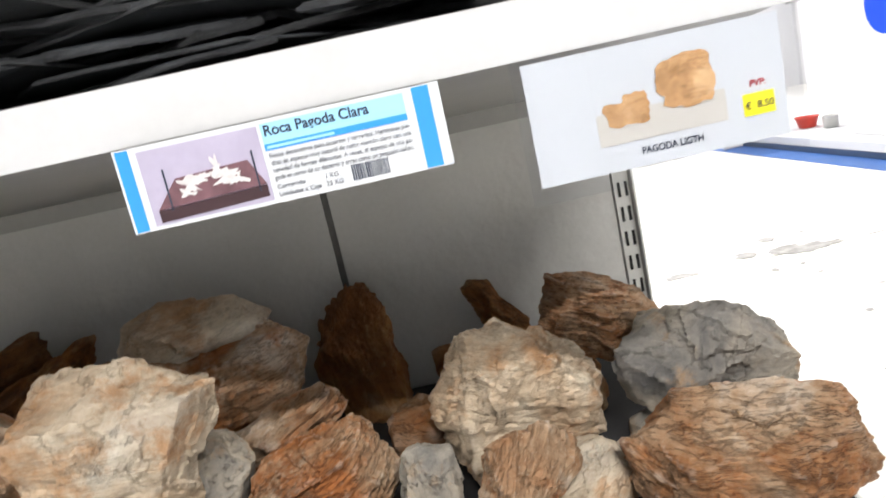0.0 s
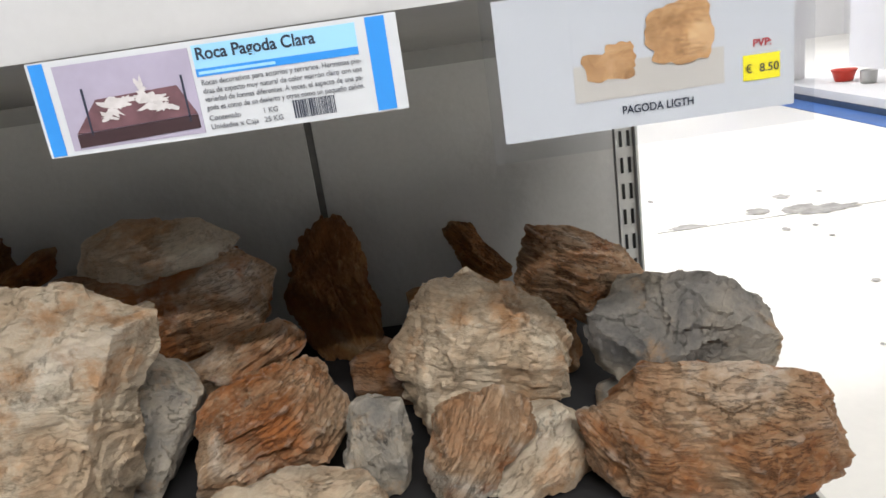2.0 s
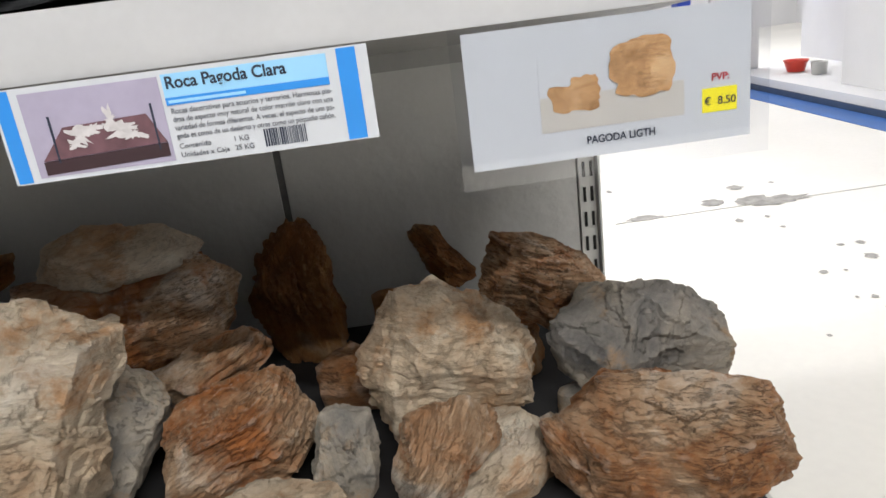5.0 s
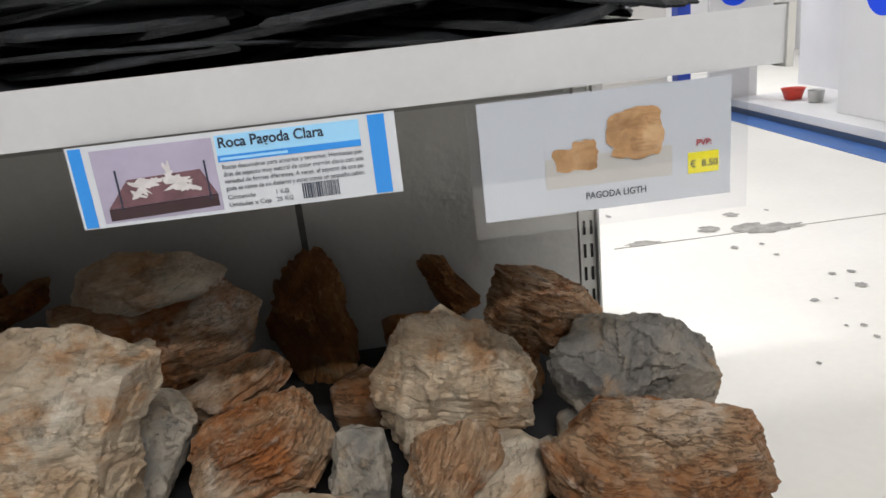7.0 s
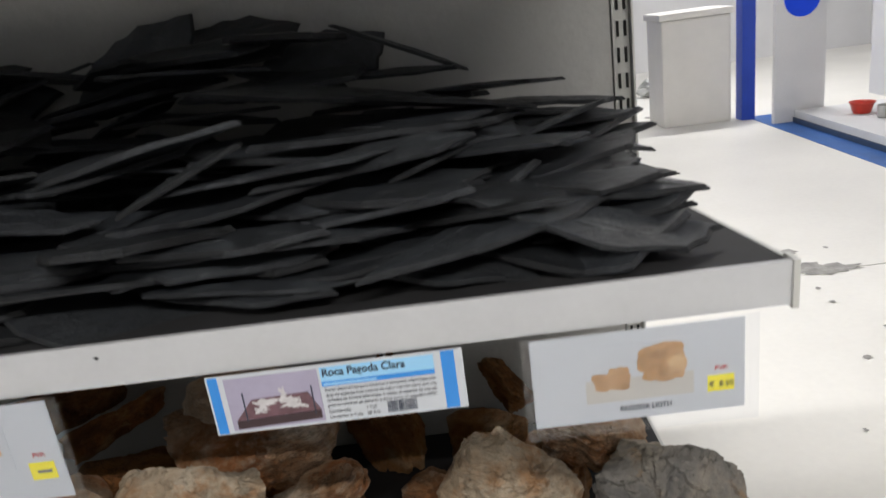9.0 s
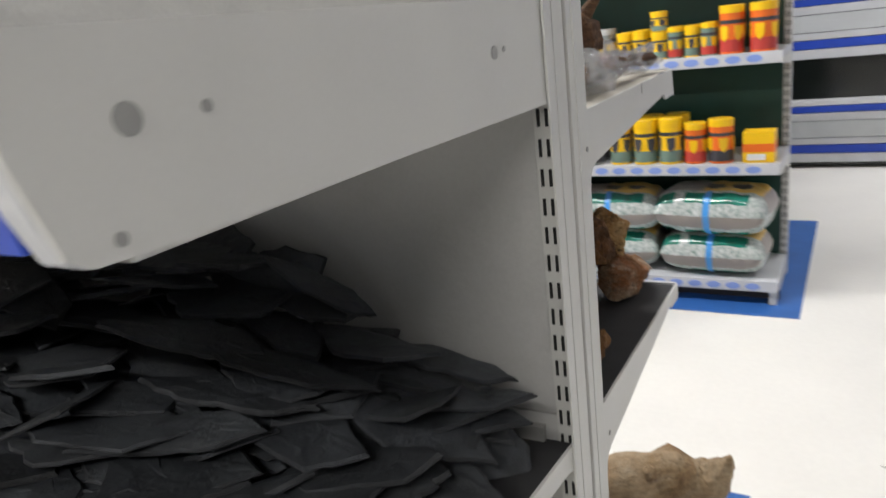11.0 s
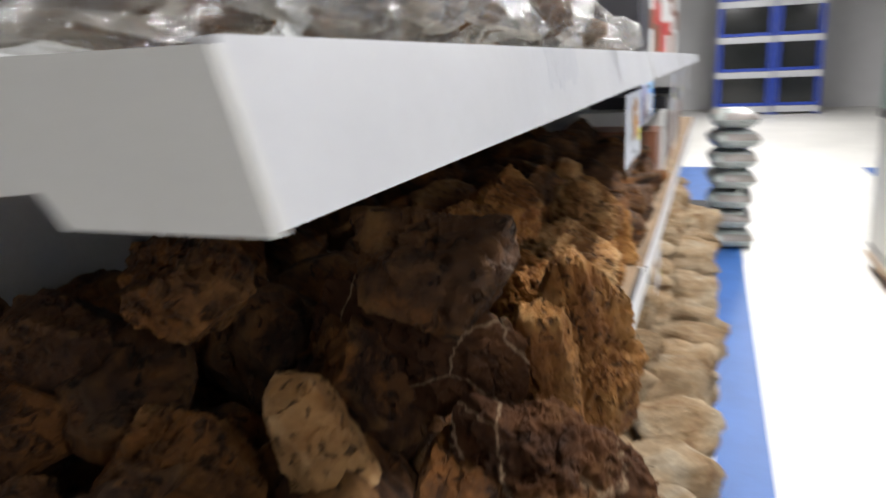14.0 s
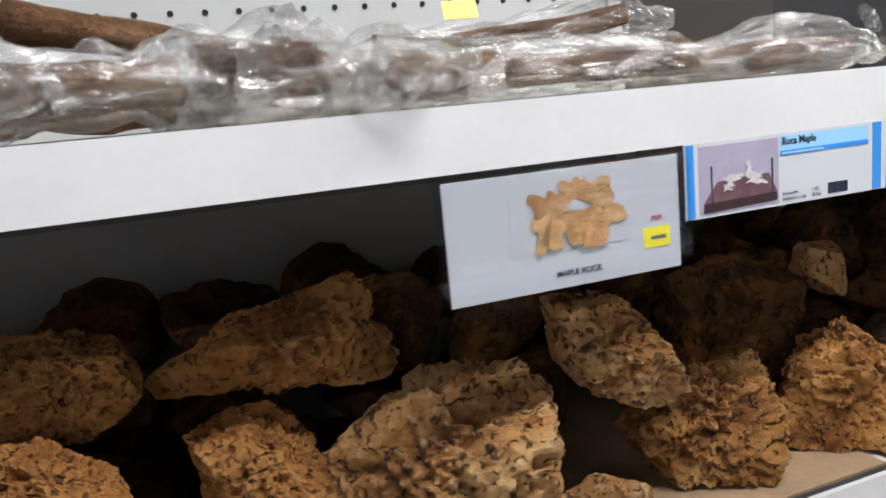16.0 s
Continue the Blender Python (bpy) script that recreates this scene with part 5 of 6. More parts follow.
# back stones: the shade under the shelf is put into their colour
pool = [finish(stone_mesh(300 + i, mr.uniform(0.075, 0.12), mr.uniform(0.06, 0.085), mr.uniform(0.055, 0.085), sub=4, pits=0.18, rough=0.12), "maple_stone", DARKSHADEMAPLE, True) for i in range(8)]
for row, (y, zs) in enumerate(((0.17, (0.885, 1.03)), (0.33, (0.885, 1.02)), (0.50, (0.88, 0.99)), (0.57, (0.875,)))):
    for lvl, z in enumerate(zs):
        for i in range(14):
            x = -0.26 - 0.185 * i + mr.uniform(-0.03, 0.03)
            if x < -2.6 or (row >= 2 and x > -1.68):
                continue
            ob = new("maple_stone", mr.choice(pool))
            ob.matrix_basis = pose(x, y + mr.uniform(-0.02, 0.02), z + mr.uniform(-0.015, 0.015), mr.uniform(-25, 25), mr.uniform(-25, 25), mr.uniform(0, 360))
            tagged(ob, "rough brown maple stone in the pile, shade put into its colour", "stone", MG)
tagged(part("cardboard_sheet", box(-1.54, 0.09, 0.8085, -0.72, 0.643, 0.8125), CARD), "brown cardboard sheet lining the shelf", "cardboard")
# tan stones on the base shelf
tpool = [finish(stone_mesh(340 + i, mr.uniform(0.09, 0.14), mr.uniform(0.08, 0.11), mr.uniform(0.05, 0.075), sub=4, strata=0.08, rough=0.11, block=0.5), "tan_stone", TAN, True) for i in range(7)]
for i in range(16):
    for y in (0.42, 0.60, 0.75):
        for lvl in range(4 if y < 0.7 else 3):
            x = -1.05 - 0.2 * i + mr.uniform(-0.04, 0.04)
            ob = new("tan_stone", mr.choice(tpool))
            ob.matrix_basis = pose(x, y + mr.uniform(-0.03, 0.0), 0.19 + 0.125 * lvl, mr.uniform(-12, 12), mr.uniform(-12, 12), mr.uniform(0, 360))
            tagged(ob, "rough tan layered stone on the base shelf", "stone", "tan stones on the base shelf")
# ---- driftwood and wrapped wood ----
def branch_mesh(pts, radii, seed, seg=14, name="wood", rough=0.25, ribs=0.12, steps=6):
    """A gnarled tapering limb along a line of points."""
    off = Vector((seed * 3.1, seed * 1.7, 0))
    bm = bmesh.new()
    P = [Vector(p) for p in pts]
    line, rad = [], []
    for i in range(len(P) - 1):
        for k in range(steps):
            line.append(P[i].lerp(P[i + 1], k / steps))
            rad.append(radii[i] + (radii[i + 1] - radii[i]) * k / steps)
    line.append(P[-1])
    rad.append(radii[-1])
    rings = []
    for i, c in enumerate(line):
        d = (line[min(i + 1, len(line) - 1)] - line[max(i - 1, 0)]).normalized()
        u = d.cross(Vector((0.13, 0.21, 1))).normalized()
        w = d.cross(u)
        ring = []
        for k in range(seg):
            a = 2 * math.pi * k / seg
            n = u * math.cos(a) + w * math.sin(a)
            r = rad[i] * (1 + rough * noise.noise(c * 14 + n * 1.4 + off) + ribs * math.sin(a * 5 + 2 * noise.noise(c * 6 + off)))
            ring.append(bm.verts.new(c + n * r))
        rings.append(ring)
    for a, b in zip(rings, rings[1:]):
        for k in range(seg):
            bm.faces.new((a[k], a[(k + 1) % seg], b[(k + 1) % seg], b[k]))
    bm.faces.new(rings[0][::-1])
    bm.faces.new(rings[-1])
    return bm


def wrapped_wood(x, y, z, length, r, turn, seed, label, tilt=0.0, roll=0.0, loose=1.25, tail=0.06):
    """A driftwood limb in crumpled clear film, its foot at z; a few lie bare."""
    bare = seed in (9, 12, 13, 14, 22)
    rng = random.Random(seed)
    t = thing("driftwood" if bare else "wrapped_driftwood", "bare orange brown driftwood limb on the shelf" if bare else label, "driftwood", "" if bare else "film-wrapped driftwood", at=pose(x, y, z, roll, tilt, turn))
    n = 5
    pts = [(length * (k / (n - 1) - 0.5), rng.uniform(-0.25, 0.25) * r, r * (1.15 + rng.uniform(-0.1, 0.25))) for k in range(n)]
    rad = [r * rng.uniform(0.45, 1.0) for _ in range(n)]
    part("wood", branch_mesh(pts, rad, seed), DRIFT, t, smooth=True)
    if bare:
        return t
    pts2 = [(pts[0][0] - tail, pts[0][1], r * 0.8)] + pts + [(pts[-1][0] + tail, pts[-1][1] + 0.01, r * 0.75)]
    rad2 = [r * 0.35] + [q * loose + 0.006 for q in rad] + [r * 0.42]
    bm = branch_mesh(pts2, rad2, seed + 50, 48, rough=0.60, ribs=0.10, steps=12)
    for v in bm.verts:
        c = v.co.copy()
        fold = abs(noise.noise(Vector((c.x * 4, c.y * 26 + c.x * 7, c.z * 26 + seed)))) - 0.22
        fine = abs(noise.noise(Vector((c.x * 16, c.y * 70 + c.x * 20, c.z * 70 - seed)))) - 0.2
        out = Vector((0, c.y - pts[2][1], c.z - r)).normalized()
        v.co += out * (fold * 0.028 + fine * 0.010) + Vector((fold * 0.008, 0, 0))
        v.co.z = max(v.co.z, 0.001)
    part("film", bm, FILM, t, "crumpled clear plastic film")
    return t


ZW = 1.304
WL = "driftwood limb wrapped in crumpled clear film"
for a in [(-0.055, 0.41, ZW, 0.39, 0.024, 86, 1), (-0.17, 0.26, ZW, 0.20, 0.030, 60, 2), (-0.36, 0.59, ZW, 0.40, 0.036, 6, 3), (-0.11, 0.16, ZW, 0.16, 0.030, 30, 4),
          (-0.70, 0.60, ZW, 0.13, 0.030, 20, 5), (-0.84, 0.57, ZW, 0.11, 0.036, -14, 6), (-1.00, 0.59, ZW, 0.13, 0.026, 44, 7), (-1.30, 0.59, ZW, 0.42, 0.021, 172, 8),
          (-0.62, 0.43, ZW, 0.26, 0.042, 12, 9), (-0.90, 0.42, ZW, 0.30, 0.028, 38, 10), (-1.18, 0.45, ZW, 0.34, 0.032, -8, 11), (-0.62, 0.24, ZW, 0.34, 0.04, 40, 12),
          (-1.05, 0.25, ZW, 0.32, 0.04, -20, 13), (-1.42, 0.36, ZW, 0.28, 0.034, 16, 14), (-0.36, 0.30, ZW, 0.26, 0.036, -12, 15), (-1.85, 0.50, ZW, 0.30, 0.04, 10, 16)]:
    wrapped_wood(*a, WL, loose=1.06 if a[6] == 1 else 1.3, tail=0.008 if a[6] == 1 else 0.05)
flap = bmesh.new()
grid = [[flap.verts.new((-0.37 - 0.012 * a - 0.002 * b, 0.618 + (0.005 * b if b < 9 else 0.045 + 0.0012 * (b - 9)) + 0.004 * noise.noise(Vector((a * 0.5, b * 0.3, 2))),
                         ZW + (0.052 - 0.0045 * b if b < 9 else 0.011 - 0.0075 * (b - 9)) + 0.006 * noise.noise(Vector((a * 0.4, b * 0.25, 7))))) for b in range(16 - (a % 5 == 2))] for a in range(13)]
for p, q in zip(grid, grid[1:]):
    for k in range(min(len(p), len(q)) - 1):
        flap.faces.new((p[k + 1], q[k + 1], q[k], p[k]))
tagged(part("plastic_film", flap, SLEEVE, None, "", True), "loose clear plastic film hanging over the shelf rail", "film")
wrapped_wood(-0.40, 0.44, ZW + 0.055, 0.30, 0.032, 20, 21, "driftwood limb in film lying on top of others", 6)
wrapped_wood(-0.80, 0.36, ZW + 0.070, 0.40, 0.022, 24, 22, "thin driftwood limb in film lying on top of others", -8)
wrapped_wood(-1.16, 0.42, ZW + 0.058, 0.32, 0.022, -10, 23, "driftwood limb in film with a yellow sticker", 3)
stk = part("price_sticker", box(-0.02, -0.012, -0.0006, 0.02, 0.012, 0.0006), YELLOW, None, "")
stk.matrix_basis = pose(-1.09, 0.455, 1.415, 62, 0, 170)
tagged(stk, "small yellow price sticker on the film", "sticker")
# bare piece with curled ends standing behind the wrapped limb
t = thing("driftwood", "brown curled driftwood piece standing on the shelf", "driftwood", at=pose(-0.13, 0.42, ZW + 0.035))
part("limb", branch_mesh([(0, -0.07, 0.03), (0, -0.02, 0.05), (0.01, 0.03, 0.05), (0, 0.09, 0.06)], [0.028, 0.042, 0.036, 0.016], 31), DRIFT, t, smooth=True)
part("knot", branch_mesh([(0, -0.02, 0.05), (0.01, -0.03, 0.08), (0, -0.025, 0.11)], [0.03, 0.026, 0.012], 32), DRIFT, t, smooth=True)
part("limb", branch_mesh([(0, 0.03, 0.05), (0, 0.05, 0.09), (0.02, 0.10, 0.13)], [0.024, 0.016, 0.008], 33), DRIFT, t, smooth=True)
t = thing("driftwood", "pale brown hollow driftwood with horned tips on the base shelf", "driftwood", at=pose(-0.10, 0.74, 0.121, 0, 0, 0))
part("limb", branch_mesh([(-0.16, -0.16, 0.06), (-0.05, -0.05, 0.07), (0.06, 0.03, 0.075), (0.15, 0.06, 0.07)], [0.07, 0.09, 0.078, 0.03], 41), TAN, t, smooth=True)
part("horn", branch_mesh([(0.08, 0.04, 0.05), (0.15, 0.05, 0.08), (0.18, 0.05, 0.12), (0.198, 0.05, 0.16)], [0.07, 0.055, 0.030, 0.004], 42), TAN, t, smooth=True)
part("horn", branch_mesh([(-0.02, -0.05, 0.10), (0.01, -0.06, 0.13), (0.02, -0.05, 0.15)], [0.030, 0.024, 0.010], 43), TAN, t, smooth=True)
t = thing("driftwood", "dark driftwood root on the base shelf", "driftwood", at=pose(-0.3, 0.5, 0.121))
part("limb", branch_mesh([(-0.2, 0, 0.06), (0, 0.05, 0.08), (0.15, 0.02, 0.07)], [0.05, 0.07, 0.03], 44), DRIFT, t, smooth=True)

# ---- stock on the further bays of the same shelving ----
def carton(name, label, x0, y0, z0, x1, y1, z1, m, band=None, group=""):
    t = thing(name, label, "box", group, at=pose((x0 + x1) / 2, (y0 + y1) / 2, z0))
    w, d, h = x1 - x0, y1 - y0, z1 - z0
    part("carton", box(-w / 2, -d / 2, 0, w / 2, d / 2, h, 0.002), m, t)
    if band:
        part("printed_band", box(-w / 2 - 0.001, -d / 2 - 0.001, h * 0.35, w / 2 + 0.001, d / 2 + 0.001, h * 0.62), band, t)
    part("printed_panel", box(-w * 0.36, -d / 2 - 0.0022, h * 0.08, w * 0.22, -d / 2 - 0.0008, h * 0.29), C_LIGHT if m is not C_LIGHT else C_BLUEBOX, t)
    return t


def colour(name, c, rough=0.4):
    return mat(name, c, rough, var=0.06)


C_BROWN, C_REDBOX = colour("printed_brown", (0.22, 0.09, 0.05)), colour("printed_red", (0.50, 0.05, 0.04))
C_YEL, C_ORANGE, C_GRAY = colour("tin_yellow", (0.90, 0.55, 0.01), 0.3), colour("tin_orange", (0.80, 0.16, 0.02), 0.3), colour("tin_grey", (0.22, 0.24, 0.24), 0.3)
C_DK, C_PURPLE, C_SILVER = colour("print_dark", (0.05, 0.05, 0.06), 0.35), colour("print_purple", (0.10, 0.08, 0.28), 0.35), colour("print_silver", (0.48, 0.49, 0.47), 0.35)
C_TEAL, C_LIGHT, C_BLUEBOX, C_GREENBOX = colour("print_teal", (0.16, 0.24, 0.20), 0.35), colour("print_white", (0.72, 0.73, 0.72), 0.35), colour("print_blue", (0.02, 0.16, 0.62), 0.35), colour("print_green", (0.25, 0.45, 0.12), 0.35)
BAG_W = mat("sack_silver_white", (0.58, 0.60, 0.59), 0.16, other=(0.14, 0.22, 0.19), scale=60, fine=220)
BAG_G = mat("sack_green", (0.008, 0.20, 0.14), 0.16, other=(0.02, 0.10, 0.07), scale=30, fine=150)
BAG_Y, BAG_B = colour("sack_yellow", (0.62, 0.40, 0.10), 0.28), colour("sack_blue", (0.06, 0.30, 0.72), 0.28)
BAG_T = colour("sack_taupe", (0.28, 0.25, 0.23), 0.3)

bag = carton("black_bag", "black plastic bag of goods on the shelf", -1.98, 0.35, 1.304, -1.66, 0.62, 1.50, C_DK)
part("tied_neck", lathe([(0.0, 0.185), (0.05, 0.19), (0.018, 0.215), (0.034, 0.25), (0.0, 0.245)], 14), C_DK, bag)
for i, (c, b) in enumerate(((C_LIGHT, C_BROWN), (C_BROWN, C_REDBOX), (C_REDBOX, C_LIGHT), (C_LIGHT, C_REDBOX), (C_BROWN, C_LIGHT), (C_LIGHT, C_BROWN))):
    carton("carton", "printed carton of shop goods on the shelf", -2.4 - 0.33 * i, 0.25, 1.304, -2.12 - 0.33 * i, 0.60, 1.52 + 0.06 * (i % 3), c, b, "cartons on the shelf")
for i in range(7):
    carton("carton", "printed carton of shop goods on the shelf", -2.95 - 0.3 * i, 0.25, 0.811, -2.70 - 0.3 * i, 0.60, 1.02 + 0.05 * (i % 3), (C_BROWN, C_LIGHT, C_DK)[i % 3], None, "cartons on the shelf")


def sack_mesh(w, d, h, seed, name="sack"):
    """A full pillow sack lying flat; its material follows printed fields across it."""
    off = Vector((seed * 2.3, seed * 0.7, seed))
    bm = bmesh.new()
    nx, ny = 34, 22
    rows = []
    for side in (1, -1):
        grid = []
        for j in range(ny + 1):
            line = []
            for i in range(nx + 1):
                u, v = 2 * i / nx - 1, 2 * j / ny - 1
                prof = (max(0, 1 - abs(u) ** 6) ** 0.5) * (max(0, 1 - abs(v) ** 3.6) ** 0.5)
                x = u * w / 2 * (1 - 0.05 * v * v)
                y = v * d / 2 * (1 - 0.06 * u * u)
                z = h / 2 + side * h / 2 * prof
                s = noise.noise(Vector((x * 16, y * 16, side)) + off) * 0.010 * prof + noise.noise(Vector((x * 45, y * 40, side * 3)) + off) * 0.004
                line.append(bm.verts.new((x, y, max(0.0, z + s) if side < 0 else z + s)))
            grid.append(line)
        rows.append(grid)
    for g, side in zip(rows, (1, -1)):
        for j in range(ny):
            for i in range(nx):
                q = (g[j][i], g[j][i + 1], g[j + 1][i + 1], g[j + 1][i])
                f = bm.faces.new(q if side > 0 else q[::-1])
                u, v = (i + 0.5) / nx, (j + 0.5) / ny
                patch_gap = 0.22 < u < 0.30 or 0.86 < u
                if side > 0:
                    k = 0 if v < 0.05 else 1 if v < 0.17 and not patch_gap else 0
                    if v >= 0.24:
                        k = 4
                        if 0.44 < u < 0.94 and v < 0.85:
                            k = 2
                            for cu in (0.52, 0.74):
                                if (u - cu) ** 2 * 2.2 + (v - 0.44) ** 2 < 0.016:
                                    k = 5
                    if 0.47 < u < 0.52 and v < 0.24:
                        k = 3
                else:
                    k = 4 if v < 0.05 else 1 if 0.08 < v < 0.24 and not patch_gap else 0
                    if 0.47 < u < 0.52 and v < 0.3:
                        k = 3
                f.material_index = k
    bmesh.ops.remove_doubles(bm, verts=bm.verts, dist=0.0008)
    return bm


sack_pool = [finish(sack_mesh(0.52, 0.36, 0.215, 60 + i), "sack", [BAG_W, BAG_G, BAG_Y, BAG_B, BAG_T, C_DK], True) for i in range(5)]
blue_sack = finish(sack_mesh(0.50, 0.34, 0.13, 70), "sack", [BAG_B, BAG_W, BAG_B, BAG_G, BAG_W, C_DK], True)
sr = random.Random(4)


def sack(x, y, z, turn, me, label, s=1.0):
    t = thing("sack", label, "sack", "sacks on the bottom shelf", at=pose(x, y, z, 0, 0, turn))
    b = part("filled_bag", me, None, t)
    b.scale = (s, s, s)
    return t


for i in range(12):
    x = -0.245 - 0.515 * i
    sack(x, 2.735 + sr.uniform(-0.02, 0.02), 0.120, sr.uniform(-4, 4), sr.choice(sack_pool), "filled silver and green pond sand sack lying flat", 0.97)
    if i == 4:
        sack(x, 2.75, 0.318, 3, blue_sack, "filled light blue sack lying on another")
    else:
        sack(x + sr.uniform(-0.03, 0.03), 2.735 + sr.uniform(-0.02, 0.02), 0.322, sr.uniform(-6, 6), sr.choice(sack_pool), "filled silver and green sack lying on another sack", sr.uniform(0.98, 1.06))
# second wall of dark filled sacks further along
for i in range(4):
    for lvl in range(3):
        sack(-4.0 - 0.52 * i, 2.76, 0.686 + 0.13 * lvl, sr.uniform(-4, 4), sack_pool[(i + lvl) % 5], "filled grey sack lying in a stack", 0.62 + 0.03 * lvl)

# stack of grey sacks on the floor by the shelving
gstack = [finish(sack_mesh(0.46, 0.30, 0.12, 80 + i), "sack", [BAG_W, BAG_T, BAG_W, BAG_W, BAG_T, BAG_W], True) for i in range(3)]
for i in range(7):
    t = thing("sack", "filled grey sack in a floor stack", "sack", "stacked grey sacks", at=pose(-5.2, 0.93, 0.004 + 0.135 * i, 0, 0, 4 + sr.uniform(-6, 6)))
    part("filled_bag", gstack[i % 3], None, t)

# ---- green shelving across the aisle ----
far = thing("gondola_shelving", "shop shelving with dark green back panels and oval-marked price rails", "shelving", "shop shelving")
FB = (0.06, -1.07, -2.20, -3.33, -4.46, -5.59, -6.72)


def far_shelf(x0, x1, z, depth=0.45, front=2.53):
    s = part("shelf", box(x0 + 0.003, front + 0.004, z - 0.028, x1 - 0.003, 2.985, z, 0.002), RAIL, far)
    part("price_rail", box(x0 + 0.002, front - 0.006, z - 0.046, x1 - 0.002, front + 0.0035, z + 0.006, 0.002), RAIL, s)
    bm = bmesh.new()
    n = int((x1 - x0 - 0.04) / 0.088)
    for k in range(n):
        lathe([(0.0215, 0), (0.0215, 0.0016)], 18, bm=bm)
        vs = bm.verts[-36:]
        bmesh.ops.rotate(bm, cent=(0, 0, 0), matrix=Matrix.Rotation(radians(90), 3, "X"), verts=vs)
        bmesh.ops.scale(bm, vec=(1.5, 1, 0.78), verts=vs)
        bmesh.ops.translate(bm, vec=(x0 + 0.05 + k * 0.088, front - 0.0062, z - 0.021), verts=vs)
    part("price_strip_print", bm, OVAL, s, "row of pale blue ovals")["kind"] = "stuff"
    part("bracket", prism([(2.985, z - 0.03), (front + 0.02, z - 0.03), (front + 0.02, z - 0.05), (2.985, z - 0.09)], 0.004, "x", x1 - 0.006), STEEL, s)
    return s


OVAL = mat("oval_blue", (0.22, 0.32, 0.68), 0.4, var=0.04)
for i, (b, a) in enumerate(zip(FB, FB[1:])):
    far_shelf(a, b, 0.118)
    far_shelf(a, b, 0.684)
    far_shelf(a, b, 1.178 if i in (0, 3, 4, 5) else 1.365)
    if i in (0, 3, 4, 5):
        far_shelf(a, b, 1.66)
    else:
        far_shelf(a, b, 1.80)
    part("back_panel", box(a + 0.001, 2.986, 0.06, b - 0.001, 3.0, 2.1, 0.002), GREEN, far)
    part("kick_panel", box(a + 0.002, 2.62, 0.005, b - 0.002, 2.635, 0.085), DARKTRIM, far)
    part("foot", box(a + 0.05, 2.545, 0.004, a + 0.11, 2.61, 0.09, 0.003), STEEL, far)
for x in FB:
    slotted_post(far, x - 0.032, x, 2.978, 3.05, 0.0, 2.12, -1)
part("foot", box(0.02, 2.535, 0.004, 0.052, 2.975, 0.085, 0.003), STEEL, far)
part("top_cap", box(FB[-1], 2.95, 2.12, FB[0], 3.06, 2.15), STEEL, far)


def tin(x, y, z, w, h, body, lid, label, lidh=0.16, stripe=None, emblem=None):
    emblem = emblem or (C_DK if body is C_YEL else C_YEL)
    t = thing("food_tin", label, "tin", "tins on the green shelving", at=pose(x, y, z + 0.001, 0, 0, sr.uniform(0, 360)))
    r = w / 2
    part("can", lathe([(r * 0.93, 0), (r * 0.96, 0.004), (r * 0.96, h * (1 - lidh))], 20), body, t, smooth=False)
    part("lid", lathe([(r, h * (1 - lidh)), (r, h * 0.985), (r * 0.95, h)], 20), lid, t)
    part("wrapper", lathe([(r * 0.967, h * 0.05), (r * 0.967, h * 0.30)], 20), stripe or C_TEAL, t, "printed picture band")
    part("wrapper", lathe([(r * 0.968, h * 0.62), (r * 0.968, h * 0.70)], 20), C_DK, t, "dark printed lettering band")
    for a in range(0, 360, 72):
        q = radians(a)
        part("emblem", prism([(-r * 0.36, h * 0.58), (r * 0.36, h * 0.58), (r * 0.30, h * 0.36), (0, h * 0.25), (-r * 0.30, h * 0.36)], 0.004, "y", -r * 0.972), emblem, t, "printed emblem", at=pose(0, 0, 0, 0, 0, a))
    return t


Z2, Z3, Z4 = 0.684, 1.178, 1.365
YT = "yellow-lidded fish food tin with a printed picture"
for x, w, h in ((-0.68, 0.107, 0.215), (-0.557, 0.115, 0.215), (-0.435, 0.115, 0.22)):
    tin(x, 2.62, Z2, w, h, C_YEL, C_YEL, YT, stripe=C_TEAL)
    tin(x + 0.01, 2.75, Z2, w, h, C_YEL, C_YEL, YT, stripe=C_TEAL)
tin(-0.32, 2.62, Z2, 0.104, 0.19, C_ORANGE, C_YEL, "orange fish food tin with a yellow lid", stripe=C_REDBOX)
tin(-0.204, 2.62, Z2, 0.115, 0.205, C_ORANGE, C_YEL, "orange fish food tin with a yellow lid", stripe=C_DK)
carton("food_pack", "small yellow and orange shrink-wrapped food pack", -0.105, 2.58, Z2 + 0.001, 0.03, 2.70, Z2 + 0.14, C_YEL, C_ORANGE, "food packs")
tin(-0.984, 2.62, Z2, 0.115, 0.225, C_YEL, C_SILVER, "yellow fish food tin with a grey lid", stripe=C_SILVER)
tin(-0.841, 2.62, Z2, 0.145, 0.232, C_GRAY, C_SILVER, "dark grey food tin with a grey lid", stripe=C_DK)
tin(-0.80, 2.78, Z2, 0.145, 0.232, C_GRAY, C_SILVER, "dark grey food tin with a grey lid", stripe=C_DK)
for x, h in ((-1.31, 0.18), (-1.19, 0.19), (-1.12, 0.18)):
    carton("food_pack", "yellow and black boxed food pack", x - 0.05, 2.58, Z2 + 0.001, x + 0.05, 2.68, Z2 + h, C_YEL, C_ORANGE, "food packs")
carton("carton", "dark printed carton with a yellow end", -1.63, 2.56, Z2 + 0.001, -1.39, 2.76, Z2 + 0.21, C_DK, C_YEL, "cartons on the green shelving")
